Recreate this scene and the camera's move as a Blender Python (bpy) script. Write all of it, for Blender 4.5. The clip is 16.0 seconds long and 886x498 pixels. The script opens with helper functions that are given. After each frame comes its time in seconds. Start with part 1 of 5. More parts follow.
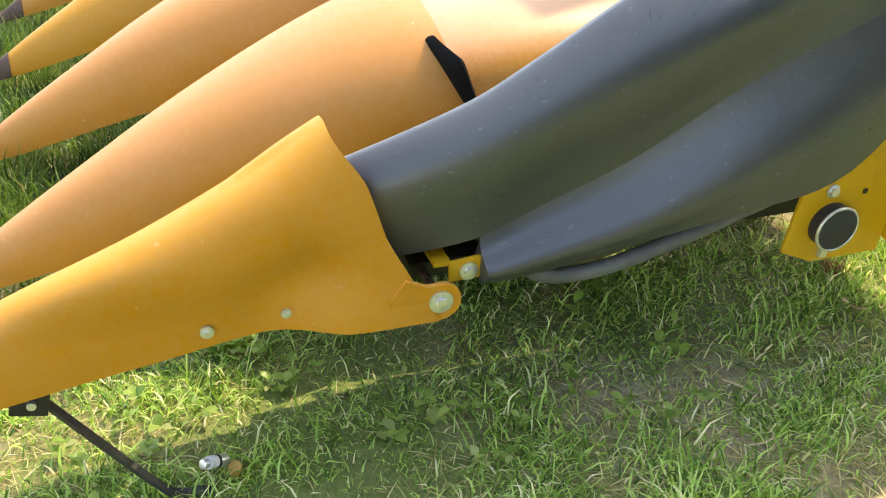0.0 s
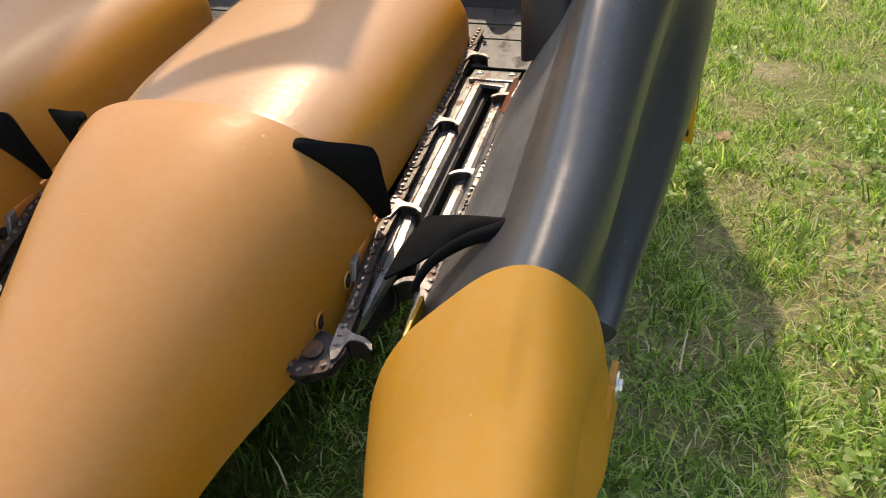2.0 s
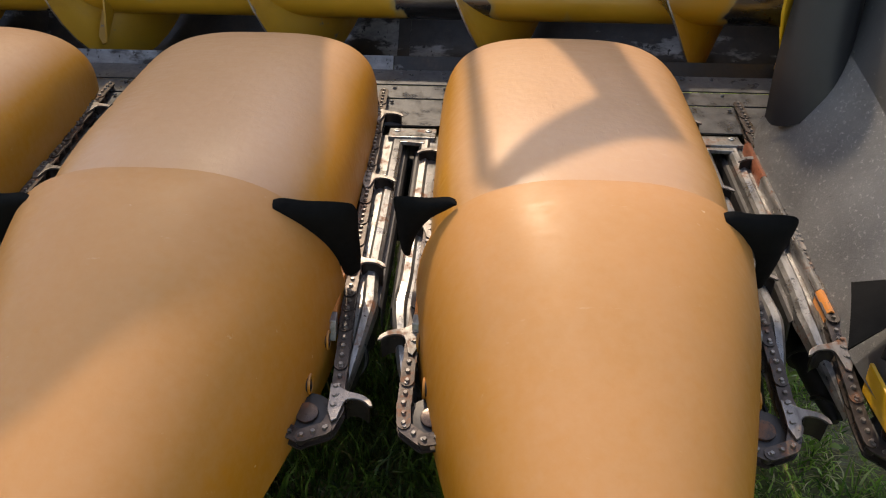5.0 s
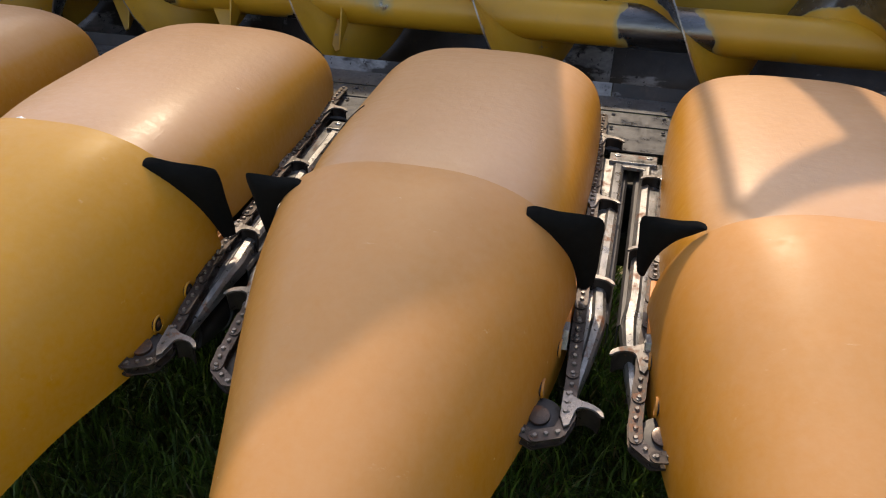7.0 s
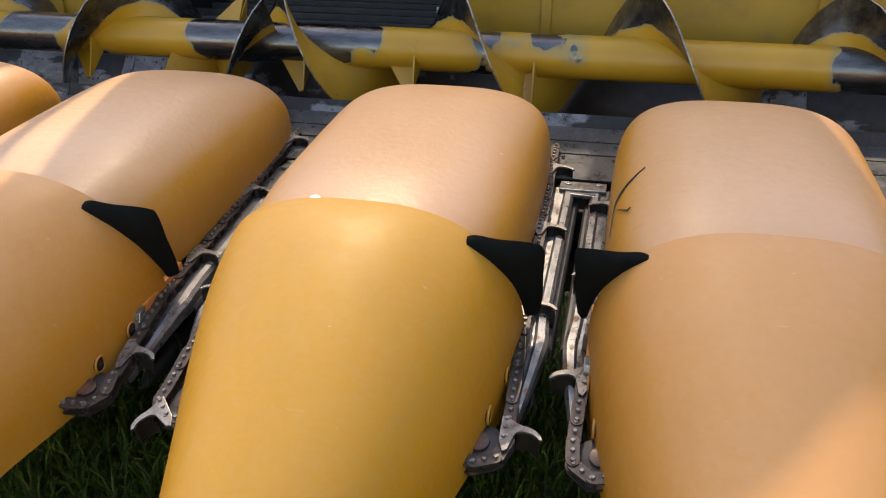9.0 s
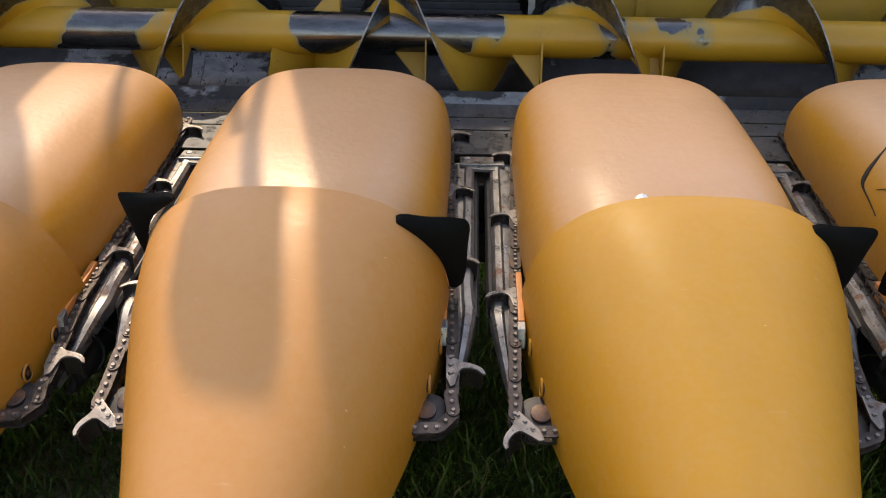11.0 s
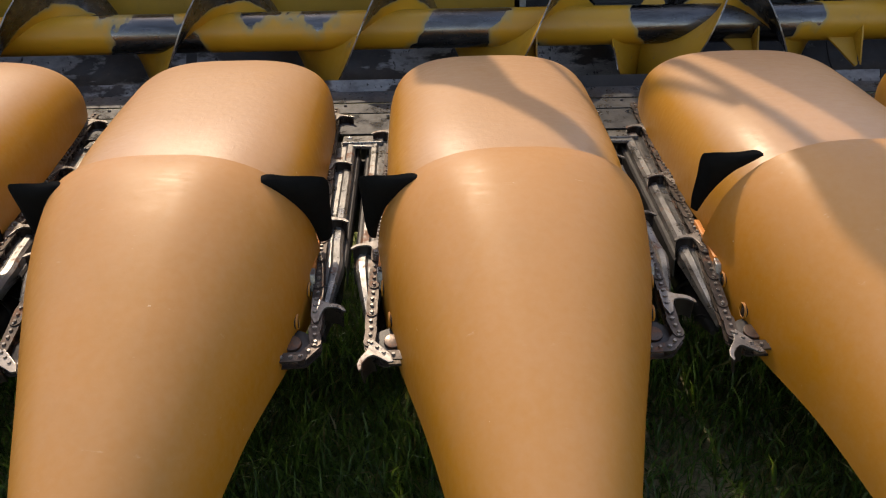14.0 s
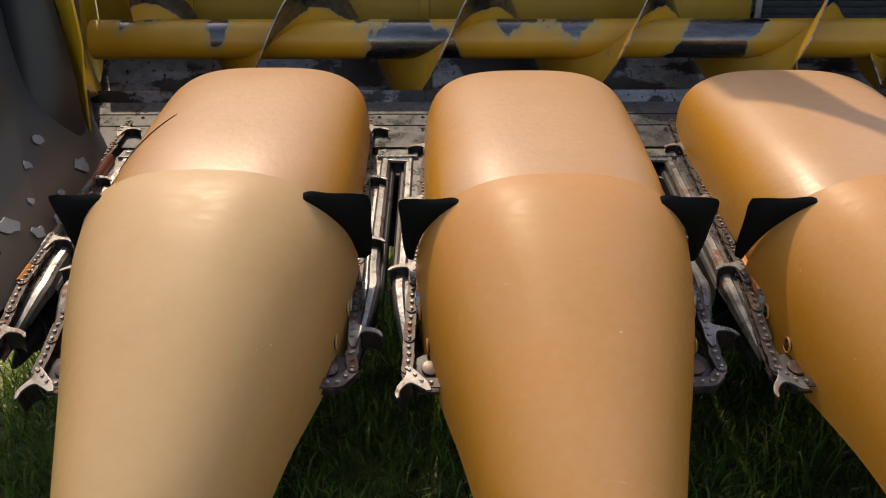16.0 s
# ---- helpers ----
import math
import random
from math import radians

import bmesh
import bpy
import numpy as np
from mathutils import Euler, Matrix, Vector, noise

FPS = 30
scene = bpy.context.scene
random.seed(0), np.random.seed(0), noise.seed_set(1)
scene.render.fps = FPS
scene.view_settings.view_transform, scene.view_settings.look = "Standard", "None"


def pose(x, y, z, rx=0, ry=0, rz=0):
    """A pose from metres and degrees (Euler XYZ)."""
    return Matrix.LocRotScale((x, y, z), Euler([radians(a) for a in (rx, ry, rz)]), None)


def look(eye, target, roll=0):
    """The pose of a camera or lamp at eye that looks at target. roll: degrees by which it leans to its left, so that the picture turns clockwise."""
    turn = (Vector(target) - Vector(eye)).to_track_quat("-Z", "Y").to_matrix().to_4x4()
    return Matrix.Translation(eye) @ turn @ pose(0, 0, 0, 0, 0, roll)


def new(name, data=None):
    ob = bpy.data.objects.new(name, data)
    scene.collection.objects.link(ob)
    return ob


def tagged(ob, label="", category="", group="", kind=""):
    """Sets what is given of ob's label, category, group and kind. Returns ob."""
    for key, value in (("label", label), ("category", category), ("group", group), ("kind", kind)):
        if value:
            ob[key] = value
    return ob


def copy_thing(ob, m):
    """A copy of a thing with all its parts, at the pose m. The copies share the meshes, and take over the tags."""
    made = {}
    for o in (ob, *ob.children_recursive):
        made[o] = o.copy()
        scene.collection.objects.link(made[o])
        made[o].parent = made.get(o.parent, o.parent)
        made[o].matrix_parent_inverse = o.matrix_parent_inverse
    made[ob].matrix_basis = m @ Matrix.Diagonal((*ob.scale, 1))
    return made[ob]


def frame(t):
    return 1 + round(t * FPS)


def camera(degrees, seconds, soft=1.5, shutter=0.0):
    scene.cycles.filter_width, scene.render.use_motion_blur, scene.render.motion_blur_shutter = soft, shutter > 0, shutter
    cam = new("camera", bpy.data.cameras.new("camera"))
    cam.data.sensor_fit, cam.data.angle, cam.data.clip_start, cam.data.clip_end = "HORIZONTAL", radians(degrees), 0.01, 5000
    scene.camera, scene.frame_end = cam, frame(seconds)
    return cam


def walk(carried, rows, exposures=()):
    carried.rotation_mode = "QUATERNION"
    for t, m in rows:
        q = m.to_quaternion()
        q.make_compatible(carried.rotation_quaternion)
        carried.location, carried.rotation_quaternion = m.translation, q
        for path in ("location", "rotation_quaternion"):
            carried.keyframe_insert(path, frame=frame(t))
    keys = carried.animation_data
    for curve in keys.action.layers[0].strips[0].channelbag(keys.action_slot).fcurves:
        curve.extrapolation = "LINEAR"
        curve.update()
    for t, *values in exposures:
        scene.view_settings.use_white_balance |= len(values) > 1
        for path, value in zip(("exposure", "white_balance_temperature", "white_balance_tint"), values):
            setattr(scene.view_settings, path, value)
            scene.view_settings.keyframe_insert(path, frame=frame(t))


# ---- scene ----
cam = camera(54.1, 16.0, soft=1.1)
PATH = [
    (0, (2.018, -1.286, 1.341), (0.424, -0.693, 0.288), 2.7),
    (0.5, (1.714, -1.533, 1.328), (0.316, -0.596, 0.247), 1.0),
    (1, (1.415, -1.733, 1.359), (0.3, -0.483, 0.266), -0.6),
    (1.5, (1.152, -1.894, 1.387), (0.356, -0.418, 0.297), -2.3),
    (2, (0.87, -1.904, 1.358), (0.353, -0.297, 0.285), -2.8),
    (2.5, (0.642, -1.92, 1.36), (0.331, -0.238, 0.323), -3.0),
    (3, (0.42, -1.964, 1.36), (0.271, -0.243, 0.353), -2.0),
    (5.5, (-0.25, -2.005, 1.359), (-0.329, -0.249, 0.404), 0.7),
    (6, (-0.272, -2.019, 1.35), (-0.47, -0.273, 0.395), 1.2),
    (6.2, (-0.293, -2.018, 1.341), (-0.526, -0.271, 0.395), 1.7),
    (6.5, (-0.309, -2.04, 1.338), (-0.612, -0.293, 0.414), 1.9),
    (7, (-0.392, -2.079, 1.346), (-0.773, -0.335, 0.444), 2.3),
    (7.5, (-0.524, -2.163, 1.346), (-0.943, -0.403, 0.494), 1.8),
    (8, (-0.621, -2.182, 1.352), (-1.071, -0.422, 0.516), 0.8),
    (8.5, (-0.807, -2.143, 1.343), (-1.231, -0.367, 0.527), 0.5),
    (9, (-1.034, -2.083, 1.348), (-1.425, -0.303, 0.524), 0.2),
    (11.5, (-2.19, -2.224, 1.376), (-2.187, -0.424, 0.503), 0.3),
    (12, (-2.438, -2.355, 1.358), (-2.417, -0.536, 0.525), -0.5),
    (12.5, (-2.658, -2.318, 1.368), (-2.6, -0.514, 0.507), -0.7),
    (13, (-2.869, -2.293, 1.355), (-2.773, -0.489, 0.498), -0.5),
    (13.5, (-3.076, -2.356, 1.355), (-2.982, -0.552, 0.497), -0.6),
    (14, (-3.250, -2.428, 1.354), (-3.210, -0.612, 0.514), -0.9),
    (14.5, (-3.474, -2.386, 1.357), (-3.403, -0.571, 0.52), -0.5),
    (15, (-3.715, -2.306, 1.366), (-3.617, -0.492, 0.531), -0.0),
    (15.5, (-3.844, -2.314, 1.391), (-3.812, -0.503, 0.542), -0.2),
    (16, (-4.063, -2.375, 1.411), (-4.059, -0.568, 0.554), -0.1),
]
EXPOSURES = [(0, 2.42), (0.5, 2.15), (1, 1.86), (1.5, 1.60), (2, 1.40), (3, 1.30), (5.5, 1.27), (7, 1.37), (9, 1.77), (11.5, 1.42), (12.5, 1.27), (16, 0.99)]
walk(cam, [(t, look(eye, target, roll)) for t, eye, target, roll in PATH], [(t, stops, 8400, 14) for t, stops in EXPOSURES])

# ---- light: high sun from behind the header, a little to its left, and clear sky ----
SUN_FROM = Vector((-0.20, 0.55, 0.81)).normalized()
world = bpy.data.worlds.new("sky")
world.use_nodes = True
scene.world = world
wn, wl = world.node_tree.nodes, world.node_tree.links
wn.clear()
sky = wn.new("ShaderNodeTexSky")
sky.sky_type, sky.sun_disc = "NISHITA", False
sky.sun_elevation = math.asin(SUN_FROM.z)
sky.sun_rotation = math.atan2(SUN_FROM.x, SUN_FROM.y)
background = wn.new("ShaderNodeBackground")
background.inputs["Strength"].default_value = 0.15
world_out = wn.new("ShaderNodeOutputWorld")
wl.new(sky.outputs["Color"], background.inputs["Color"])
wl.new(background.outputs["Background"], world_out.inputs["Surface"])
sun_data = bpy.data.lights.new("sun", "SUN")
sun_data.energy, sun_data.angle, sun_data.color = 1.45, radians(0.45), (1.0, 0.93, 0.82)
sun = new("sun", sun_data)
sun.matrix_world = look(SUN_FROM * 30, (0, 0, 0))

PITCH = 0.762                      # row spacing
SNOUTS = [-PITCH * i for i in range(7)]
ROWS = [0.381 - PITCH * i for i in range(8)]
MIDDLE = -2.286


# ---- materials ----
class Mat:
    """A principled material with a few shorthand nodes."""

    def __init__(self, name, rough=0.5, metal=0.0, color=(0.5, 0.5, 0.5)):
        self.m = bpy.data.materials.new(name)
        self.m.use_nodes = True
        self.nodes, self.links = self.m.node_tree.nodes, self.m.node_tree.links
        self.b = self.nodes["Principled BSDF"]
        self.b.inputs["Roughness"].default_value = rough
        self.b.inputs["Metallic"].default_value = metal
        self.b.inputs["Base Color"].default_value = (*color, 1)

    def node(self, kind, **values):
        n = self.nodes.new(kind)
        for key, value in values.items():
            n.inputs[key.replace("_", " ")].default_value = value
        return n

    def link(self, a, b):
        self.links.new(a, b)

    def coords(self, scale=(1, 1, 1)):
        c, mp = self.node("ShaderNodeTexCoord"), self.node("ShaderNodeMapping")
        mp.inputs["Scale"].default_value = scale
        self.link(c.outputs["Object"], mp.inputs["Vector"])
        return mp.outputs["Vector"]

    def noise(self, scale, detail=4.0, rough=0.55, stretch=(1, 1, 1), seed=0.0):
        n = self.node("ShaderNodeTexNoise", Scale=scale, Detail=detail, Roughness=rough)
        n.noise_dimensions = "4D"
        info, add = self.node("ShaderNodeObjectInfo"), self.node("ShaderNodeMath")
        add.operation = "MULTIPLY_ADD"
        add.inputs[1].default_value, add.inputs[2].default_value = 37.0, seed
        self.link(info.outputs["Random"], add.inputs[0])
        self.link(add.outputs[0], n.inputs["W"])
        self.link(self.coords(stretch), n.inputs["Vector"])
        return n.outputs["Fac"]

    def ramp(self, fac, stops):
        r = self.node("ShaderNodeValToRGB")
        while len(r.color_ramp.elements) < len(stops):
            r.color_ramp.elements.new(0.5)
        for e, (p, c) in zip(r.color_ramp.elements, stops):
            e.position, e.color = p, (*c, 1) if len(c) == 3 else c
        self.link(fac, r.inputs["Fac"])
        return r.outputs["Color"]

    def grey(self, fac, lo, hi, a=0.0, b=1.0):
        n = self.node("ShaderNodeMapRange")
        for i, v in zip((1, 2, 3, 4), (lo, hi, a, b)):
            n.inputs[i].default_value = v
        self.link(fac, n.inputs[0])
        return n.outputs[0]

    def mix(self, fac, a, b, how="MIX"):
        n = self.node("ShaderNodeMix")
        n.data_type, n.blend_type = "RGBA", how
        for value, socket in ((fac, n.inputs[0]), (a, n.inputs[6]), (b, n.inputs[7])):
            if isinstance(value, (int, float)):
                socket.default_value = value
            elif isinstance(value, tuple):
                socket.default_value = (*value, 1)
            else:
                self.link(value, socket)
        return n.outputs[2]

    def bump(self, height, strength=0.2, distance=0.002):
        n = self.node("ShaderNodeBump", Strength=strength, Distance=distance)
        self.link(height, n.inputs["Height"])
        self.link(n.outputs["Normal"], self.b.inputs["Normal"])

    def color(self, c):
        self.link(c, self.b.inputs["Base Color"])

    def rough(self, r):
        self.link(r, self.b.inputs["Roughness"])


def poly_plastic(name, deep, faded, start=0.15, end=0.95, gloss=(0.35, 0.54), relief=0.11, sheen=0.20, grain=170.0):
    """Faded polyethylene: base colour saturated on its sides, paled where the world normal points up."""
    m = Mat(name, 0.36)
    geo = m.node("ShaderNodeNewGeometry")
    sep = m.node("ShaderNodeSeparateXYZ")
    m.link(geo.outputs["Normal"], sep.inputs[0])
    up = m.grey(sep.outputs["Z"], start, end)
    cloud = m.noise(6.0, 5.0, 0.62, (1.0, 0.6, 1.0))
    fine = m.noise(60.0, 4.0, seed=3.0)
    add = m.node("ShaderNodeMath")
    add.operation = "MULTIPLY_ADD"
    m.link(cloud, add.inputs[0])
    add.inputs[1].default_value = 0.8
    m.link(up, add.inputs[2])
    up_pale = m.grey(add.outputs[0], 0.32, 1.38)
    base = m.mix(up_pale, deep, faded)
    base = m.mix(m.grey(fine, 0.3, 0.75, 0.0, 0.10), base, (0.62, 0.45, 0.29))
    scuff = m.noise(9.0, 6.0, 0.75, (1.0, 6.0, 6.0), 5.0)
    base = m.mix(m.grey(scuff, 0.64, 0.74, 0.0, 0.32), base, (0.70, 0.56, 0.40))
    nick = m.noise(70.0, 3.0, 0.5, (0.5, 1.0, 1.0), 17.0)
    base = m.mix(m.grey(nick, 0.750, 0.765, 0.0, 0.4), base, (0.80, 0.68, 0.50))
    dirt = m.noise(2.6, 6.0, 0.7, seed=9.0)
    base = m.mix(m.grey(dirt, 0.50, 0.8, 0.0, 0.26), base, (0.30, 0.18, 0.08))
    m.color(base)
    m.rough(m.grey(m.noise(26.0, 6.0, 0.7, (1, 3, 1), 11.0), 0.3, 0.72, *gloss))
    m.b.inputs["Specular IOR Level"].default_value = sheen
    # grain plus short slanting scratches
    fine_grain, scratch = m.noise(grain, 4.0, seed=2.0), m.noise(34.0, 4.0, 0.6, (2.6, 0.7, 1.0), 14.0)
    both = m.node("ShaderNodeMath")
    both.operation = "MULTIPLY_ADD"
    m.link(m.grey(scratch, 0.60, 0.70), both.inputs[0])
    both.inputs[1].default_value = 0.15
    m.link(fine_grain, both.inputs[2])
    m.bump(both.outputs[0], relief, 0.0015)
    return m.m


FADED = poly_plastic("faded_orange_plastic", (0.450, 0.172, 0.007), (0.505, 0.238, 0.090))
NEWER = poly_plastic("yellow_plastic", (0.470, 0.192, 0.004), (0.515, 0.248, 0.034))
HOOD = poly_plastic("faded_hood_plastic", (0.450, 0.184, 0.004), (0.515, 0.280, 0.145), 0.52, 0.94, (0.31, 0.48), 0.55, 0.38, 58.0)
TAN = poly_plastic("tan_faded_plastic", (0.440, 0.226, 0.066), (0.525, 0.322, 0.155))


def grey_plastic():
    m = Mat("dark_grey_plastic", 0.4)
    base = m.ramp(m.noise(3.0, 4.0), [(0.3, (0.028, 0.030, 0.033)), (0.7, (0.046, 0.048, 0.050))])
    scr = m.noise(30.0, 7.0, 0.8, (0.6, 1.0, 4.0), 4.0)
    base = m.mix(m.grey(scr, 0.66, 0.74, 0.0, 0.35), base, (0.18, 0.18, 0.18))
    speck = m.noise(120.0, 4.0, 0.6, (1.0, 0.45, 1.0), 8.0)
    base = m.mix(m.grey(speck, 0.63, 0.72, 0.0, 0.28), base, (0.26, 0.26, 0.26))
    m.color(base)
    m.rough(m.grey(m.noise(18.0, 7.0, 0.8, (0.5, 2.0, 1.0), 1.0), 0.3, 0.72, 0.25, 0.45))
    m.b.inputs["Specular IOR Level"].default_value = 0.95
    m.bump(m.noise(120.0, 4.0, 0.7, seed=2.0), 0.34, 0.0015)
    return m.m


def worn_steel(name, clean=(0.46, 0.45, 0.43), rust=0.58, metal=0.75, low=0.45):
    m = Mat(name, 0.35, metal)
    base = m.ramp(m.noise(35.0, 6.0, 0.7, (1.0, 0.22, 1.0)), [(0.32, tuple(c * low for c in clean)), (0.52, clean), (0.8, tuple(c * 1.25 for c in clean))])
    spot = m.noise(16.0, 8.0, 0.75, seed=4.0)
    mask = m.grey(spot, rust, rust + 0.07)
    base = m.mix(mask, base, (0.17, 0.065, 0.028))
    specks = m.grey(m.noise(120.0, 3.0, seed=8.0), 0.66, 0.70)
    base = m.mix(specks, base, (0.03, 0.025, 0.02))
    m.color(base)
    m.rough(m.grey(spot, 0.4, 0.7, 0.24, 0.75))
    m.link(m.grey(mask, 0, 1, metal, 0.05), m.b.inputs["Metallic"])
    m.bump(m.noise(90.0, 4.0, seed=2.0), 0.25, 0.002)
    return m.m


def paint(name, base, chip=(0.06, 0.05, 0.05), amount=0.72, rough=0.38, dirt=0.3):
    m = Mat(name, rough)
    cloud = m.ramp(m.noise(4.0, 4.0), [(0.3, tuple(c * 0.82 for c in base)), (0.7, base)])
    grime = m.grey(m.noise(7.0, 7.0, 0.7, seed=6.0), 0.5, 0.8, 0.0, dirt)
    c = m.mix(grime, cloud, (0.10, 0.06, 0.03))
    c = m.mix(m.grey(m.noise(14.0, 8.0, 0.72, seed=3.0), amount, amount + 0.03), c, chip)
    m.color(c)
    m.rough(m.grey(m.noise(30.0, 4.0, seed=1.0), 0.3, 0.7, rough - 0.06, rough + 0.14))
    m.bump(m.noise(50.0, 3.0, seed=2.0), 0.1, 0.002)
    return m.m


def bare_patches(m, mask, edge, yellow):
    """Yellow paint with a greenish primer edge, worn through to polished dark steel where mask is one."""
    steel = m.ramp(m.noise(14.0, 6.0, 0.7, (0.35, 2, 2), 2.0), [(0.3, (0.055, 0.053, 0.055)), (0.55, (0.14, 0.138, 0.142)), (0.75, (0.25, 0.25, 0.255))])
    nick = m.grey(m.noise(45.0, 4.0, 0.6, (2.0, 0.5, 0.5), 9.0), 0.66, 0.69, 0.0, 0.8)
    steel = m.mix(nick, steel, (0.03, 0.028, 0.025))
    c = m.mix(edge, yellow, (0.20, 0.20, 0.11))
    m.color(m.mix(mask, c, steel))
    m.link(m.grey(mask, 0, 1, 0.0, 0.92), m.b.inputs["Metallic"])
    m.rough(m.mix(mask, m.grey(m.noise(40.0, 5.0, seed=7.0), 0.3, 0.7, 0.34, 0.50), m.grey(m.noise(20.0, 5.0, 0.6, (0.3, 1, 1), 8.0), 0.3, 0.7, 0.17, 0.36)))
    m.bump(m.noise(30.0, 4.0, seed=1.0), 0.10, 0.003)


def auger_yellow(m):
    yellow = m.ramp(m.noise(5.0, 4.0), [(0.3, (0.37, 0.19, 0.012)), (0.7, (0.47, 0.24, 0.018))])
    return m.mix(m.grey(m.noise(11.0, 7.0, 0.75, seed=12.0), 0.60, 0.75, 0.0, 0.45), yellow, (0.13, 0.09, 0.03))


def auger_paint():
    """Yellow paint rubbed through to bright steel in wide ragged bands."""
    m = Mat("worn_auger_paint", 0.35)
    band = m.noise(2.1, 5.0, 0.50, (1.0, 0.75, 0.75), 5.0)
    bare_patches(m, m.grey(band, 0.507, 0.512), m.grey(band, 0.487, 0.515, 0.0, 0.85), auger_yellow(m))
    return m.m


def worn_flight():
    """A blade's pushing face: bare polished steel, with paint left along the core."""
    m = Mat("worn_flight_steel", 0.3)
    geo, sub, length = m.node("ShaderNodeNewGeometry"), m.node("ShaderNodeVectorMath"), m.node("ShaderNodeVectorMath")
    sub.operation, length.operation = "MULTIPLY_ADD", "LENGTH"
    sub.inputs[1].default_value, sub.inputs[2].default_value = (0, 1, 1), (0, -0.68, -0.775)
    m.link(geo.outputs["Position"], sub.inputs[0])
    m.link(sub.outputs["Vector"], length.inputs[0])
    reach = m.node("ShaderNodeMath")
    reach.operation = "MULTIPLY_ADD"
    m.link(m.noise(5.0, 5.0, 0.55, seed=3.0), reach.inputs[0])
    reach.inputs[1].default_value = 0.11
    m.link(length.outputs["Value"], reach.inputs[2])
    far = reach.outputs[0]
    bare_patches(m, m.grey(far, 0.163, 0.166), m.grey(far, 0.155, 0.166, 0.0, 0.8), auger_yellow(m))
    return m.m


def plain(name, color, rough=0.6, metal=0.0, var=0.35, scale=20.0, relief=0.2, gloss=0.5):
    m = Mat(name, rough, metal)
    m.b.inputs["Specular IOR Level"].default_value = gloss
    m.color(m.ramp(m.noise(scale, 6.0, 0.65), [(0.3, tuple(c * (1 - var) for c in color)), (0.7, tuple(min(1, c * (1 + var)) for c in color))]))
    m.bump(m.noise(scale * 5, 4.0, seed=2.0), relief, 0.002)
    return m.m


def dusty_plastic():
    m = Mat("dusty_grey_plastic", 0.5)
    base = m.ramp(m.noise(6.0, 5.0, 0.6), [(0.3, (0.075, 0.075, 0.075)), (0.7, (0.135, 0.133, 0.128))])
    specks = m.noise(150.0, 5.0, 0.7, (1.0, 0.7, 1.0), 4.0)
    base = m.mix(m.grey(specks, 0.56, 0.68, 0.0, 0.6), base, (0.36, 0.35, 0.33))
    base = m.mix(m.grey(m.noise(70.0, 5.0, 0.7, seed=9.0), 0.60, 0.72, 0.0, 0.5), base, (0.025, 0.025, 0.027))
    m.color(base)
    m.rough(m.grey(m.noise(40.0, 5.0, seed=1.0), 0.3, 0.75, 0.34, 0.60))
    m.bump(m.noise(220.0, 4.0, 0.7, seed=2.0), 0.5, 0.002)
    return m.m


GREY = grey_plastic()
DUSTY = dusty_plastic()
# darker than the fender's grey, to stand for shade in the pocket
SMOOTH = plain("shaded_cheek_plastic", (0.018, 0.018, 0.019), 0.42, 0, 0.2, 12.0, 0.1, 0.35)
GALV = worn_steel("worn_galvanised_steel", (0.27, 0.264, 0.258), 0.550, 0.74, 0.30)
LUGTOP = worn_steel("worn_lug_steel", (0.24, 0.22, 0.205), 0.56, 0.7, 0.30)
# front wall of a lug: the dark colour stands for its shaded side
LUGFACE = worn_steel("shaded_lug_steel", (0.030, 0.022, 0.018), 0.62, 0.3)
DULL = worn_steel("dull_sheet_steel", (0.085, 0.086, 0.090), 0.64, 0.40, 0.60)


def trough_steel():
    """Grey galvanised sheet with black specks, under brown-black grime in large patches."""
    m = Mat("grimy_trough_steel", 0.5)
    dark = m.ramp(m.noise(18.0, 6.0, 0.7), [(0.35, (0.007, 0.006, 0.005)), (0.60, (0.024, 0.017, 0.013)), (0.80, (0.07, 0.045, 0.034))])
    bright = m.ramp(m.noise(30.0, 6.0, 0.7, (0.5, 1, 1), 2.0), [(0.3, (0.10, 0.10, 0.103)), (0.7, (0.27, 0.265, 0.26))])
    specks = m.grey(m.noise(55.0, 5.0, 0.7, (1.0, 0.6, 0.6), 13.0), 0.58, 0.62)
    bright = m.mix(specks, bright, (0.02, 0.017, 0.015))
    mask = m.grey(m.noise(2.4, 7.0, 0.60, (0.8, 1.6, 1.6), 6.0), 0.535, 0.560)
    m.b.inputs["Specular IOR Level"].default_value = 0.45
    m.color(m.mix(mask, dark, bright))
    m.link(m.grey(mask, 0, 1, 0.1, 0.55), m.b.inputs["Metallic"])
    m.rough(m.grey(m.noise(30.0, 5.0, seed=7.0), 0.3, 0.7, 0.34, 0.58))
    m.bump(m.noise(60.0, 5.0, 0.7, seed=1.0), 0.35, 0.003)
    return m.m


TROUGH = trough_steel()
RED_RUST = worn_steel("red_rust_steel", (0.26, 0.085, 0.045), 0.52, 0.1, 0.6)
CHAIN = worn_steel("brown_chain_steel", (0.075, 0.060, 0.053), 0.56, 0.6)
RUBBER = plain("black_rubber", (0.005, 0.005, 0.005), 0.92, 0, 0.3, 60.0, 0.2, 0.12)
BLACK = plain("black_grimy_steel", (0.018, 0.016, 0.015), 0.55, 0.2)
RUSTY = worn_steel("rusty_steel", (0.085, 0.055, 0.042), 0.50, 0.4)
YELLOW = paint("yellow_machine_paint", (0.62, 0.335, 0.012))
WALLPAINT = paint("yellow_back_sheet_paint", (0.38, 0.20, 0.014), dirt=0.5)
ORANGE = plain("orange_plastic", (0.62, 0.22, 0.05), 0.45, 0, 0.2, 9.0)
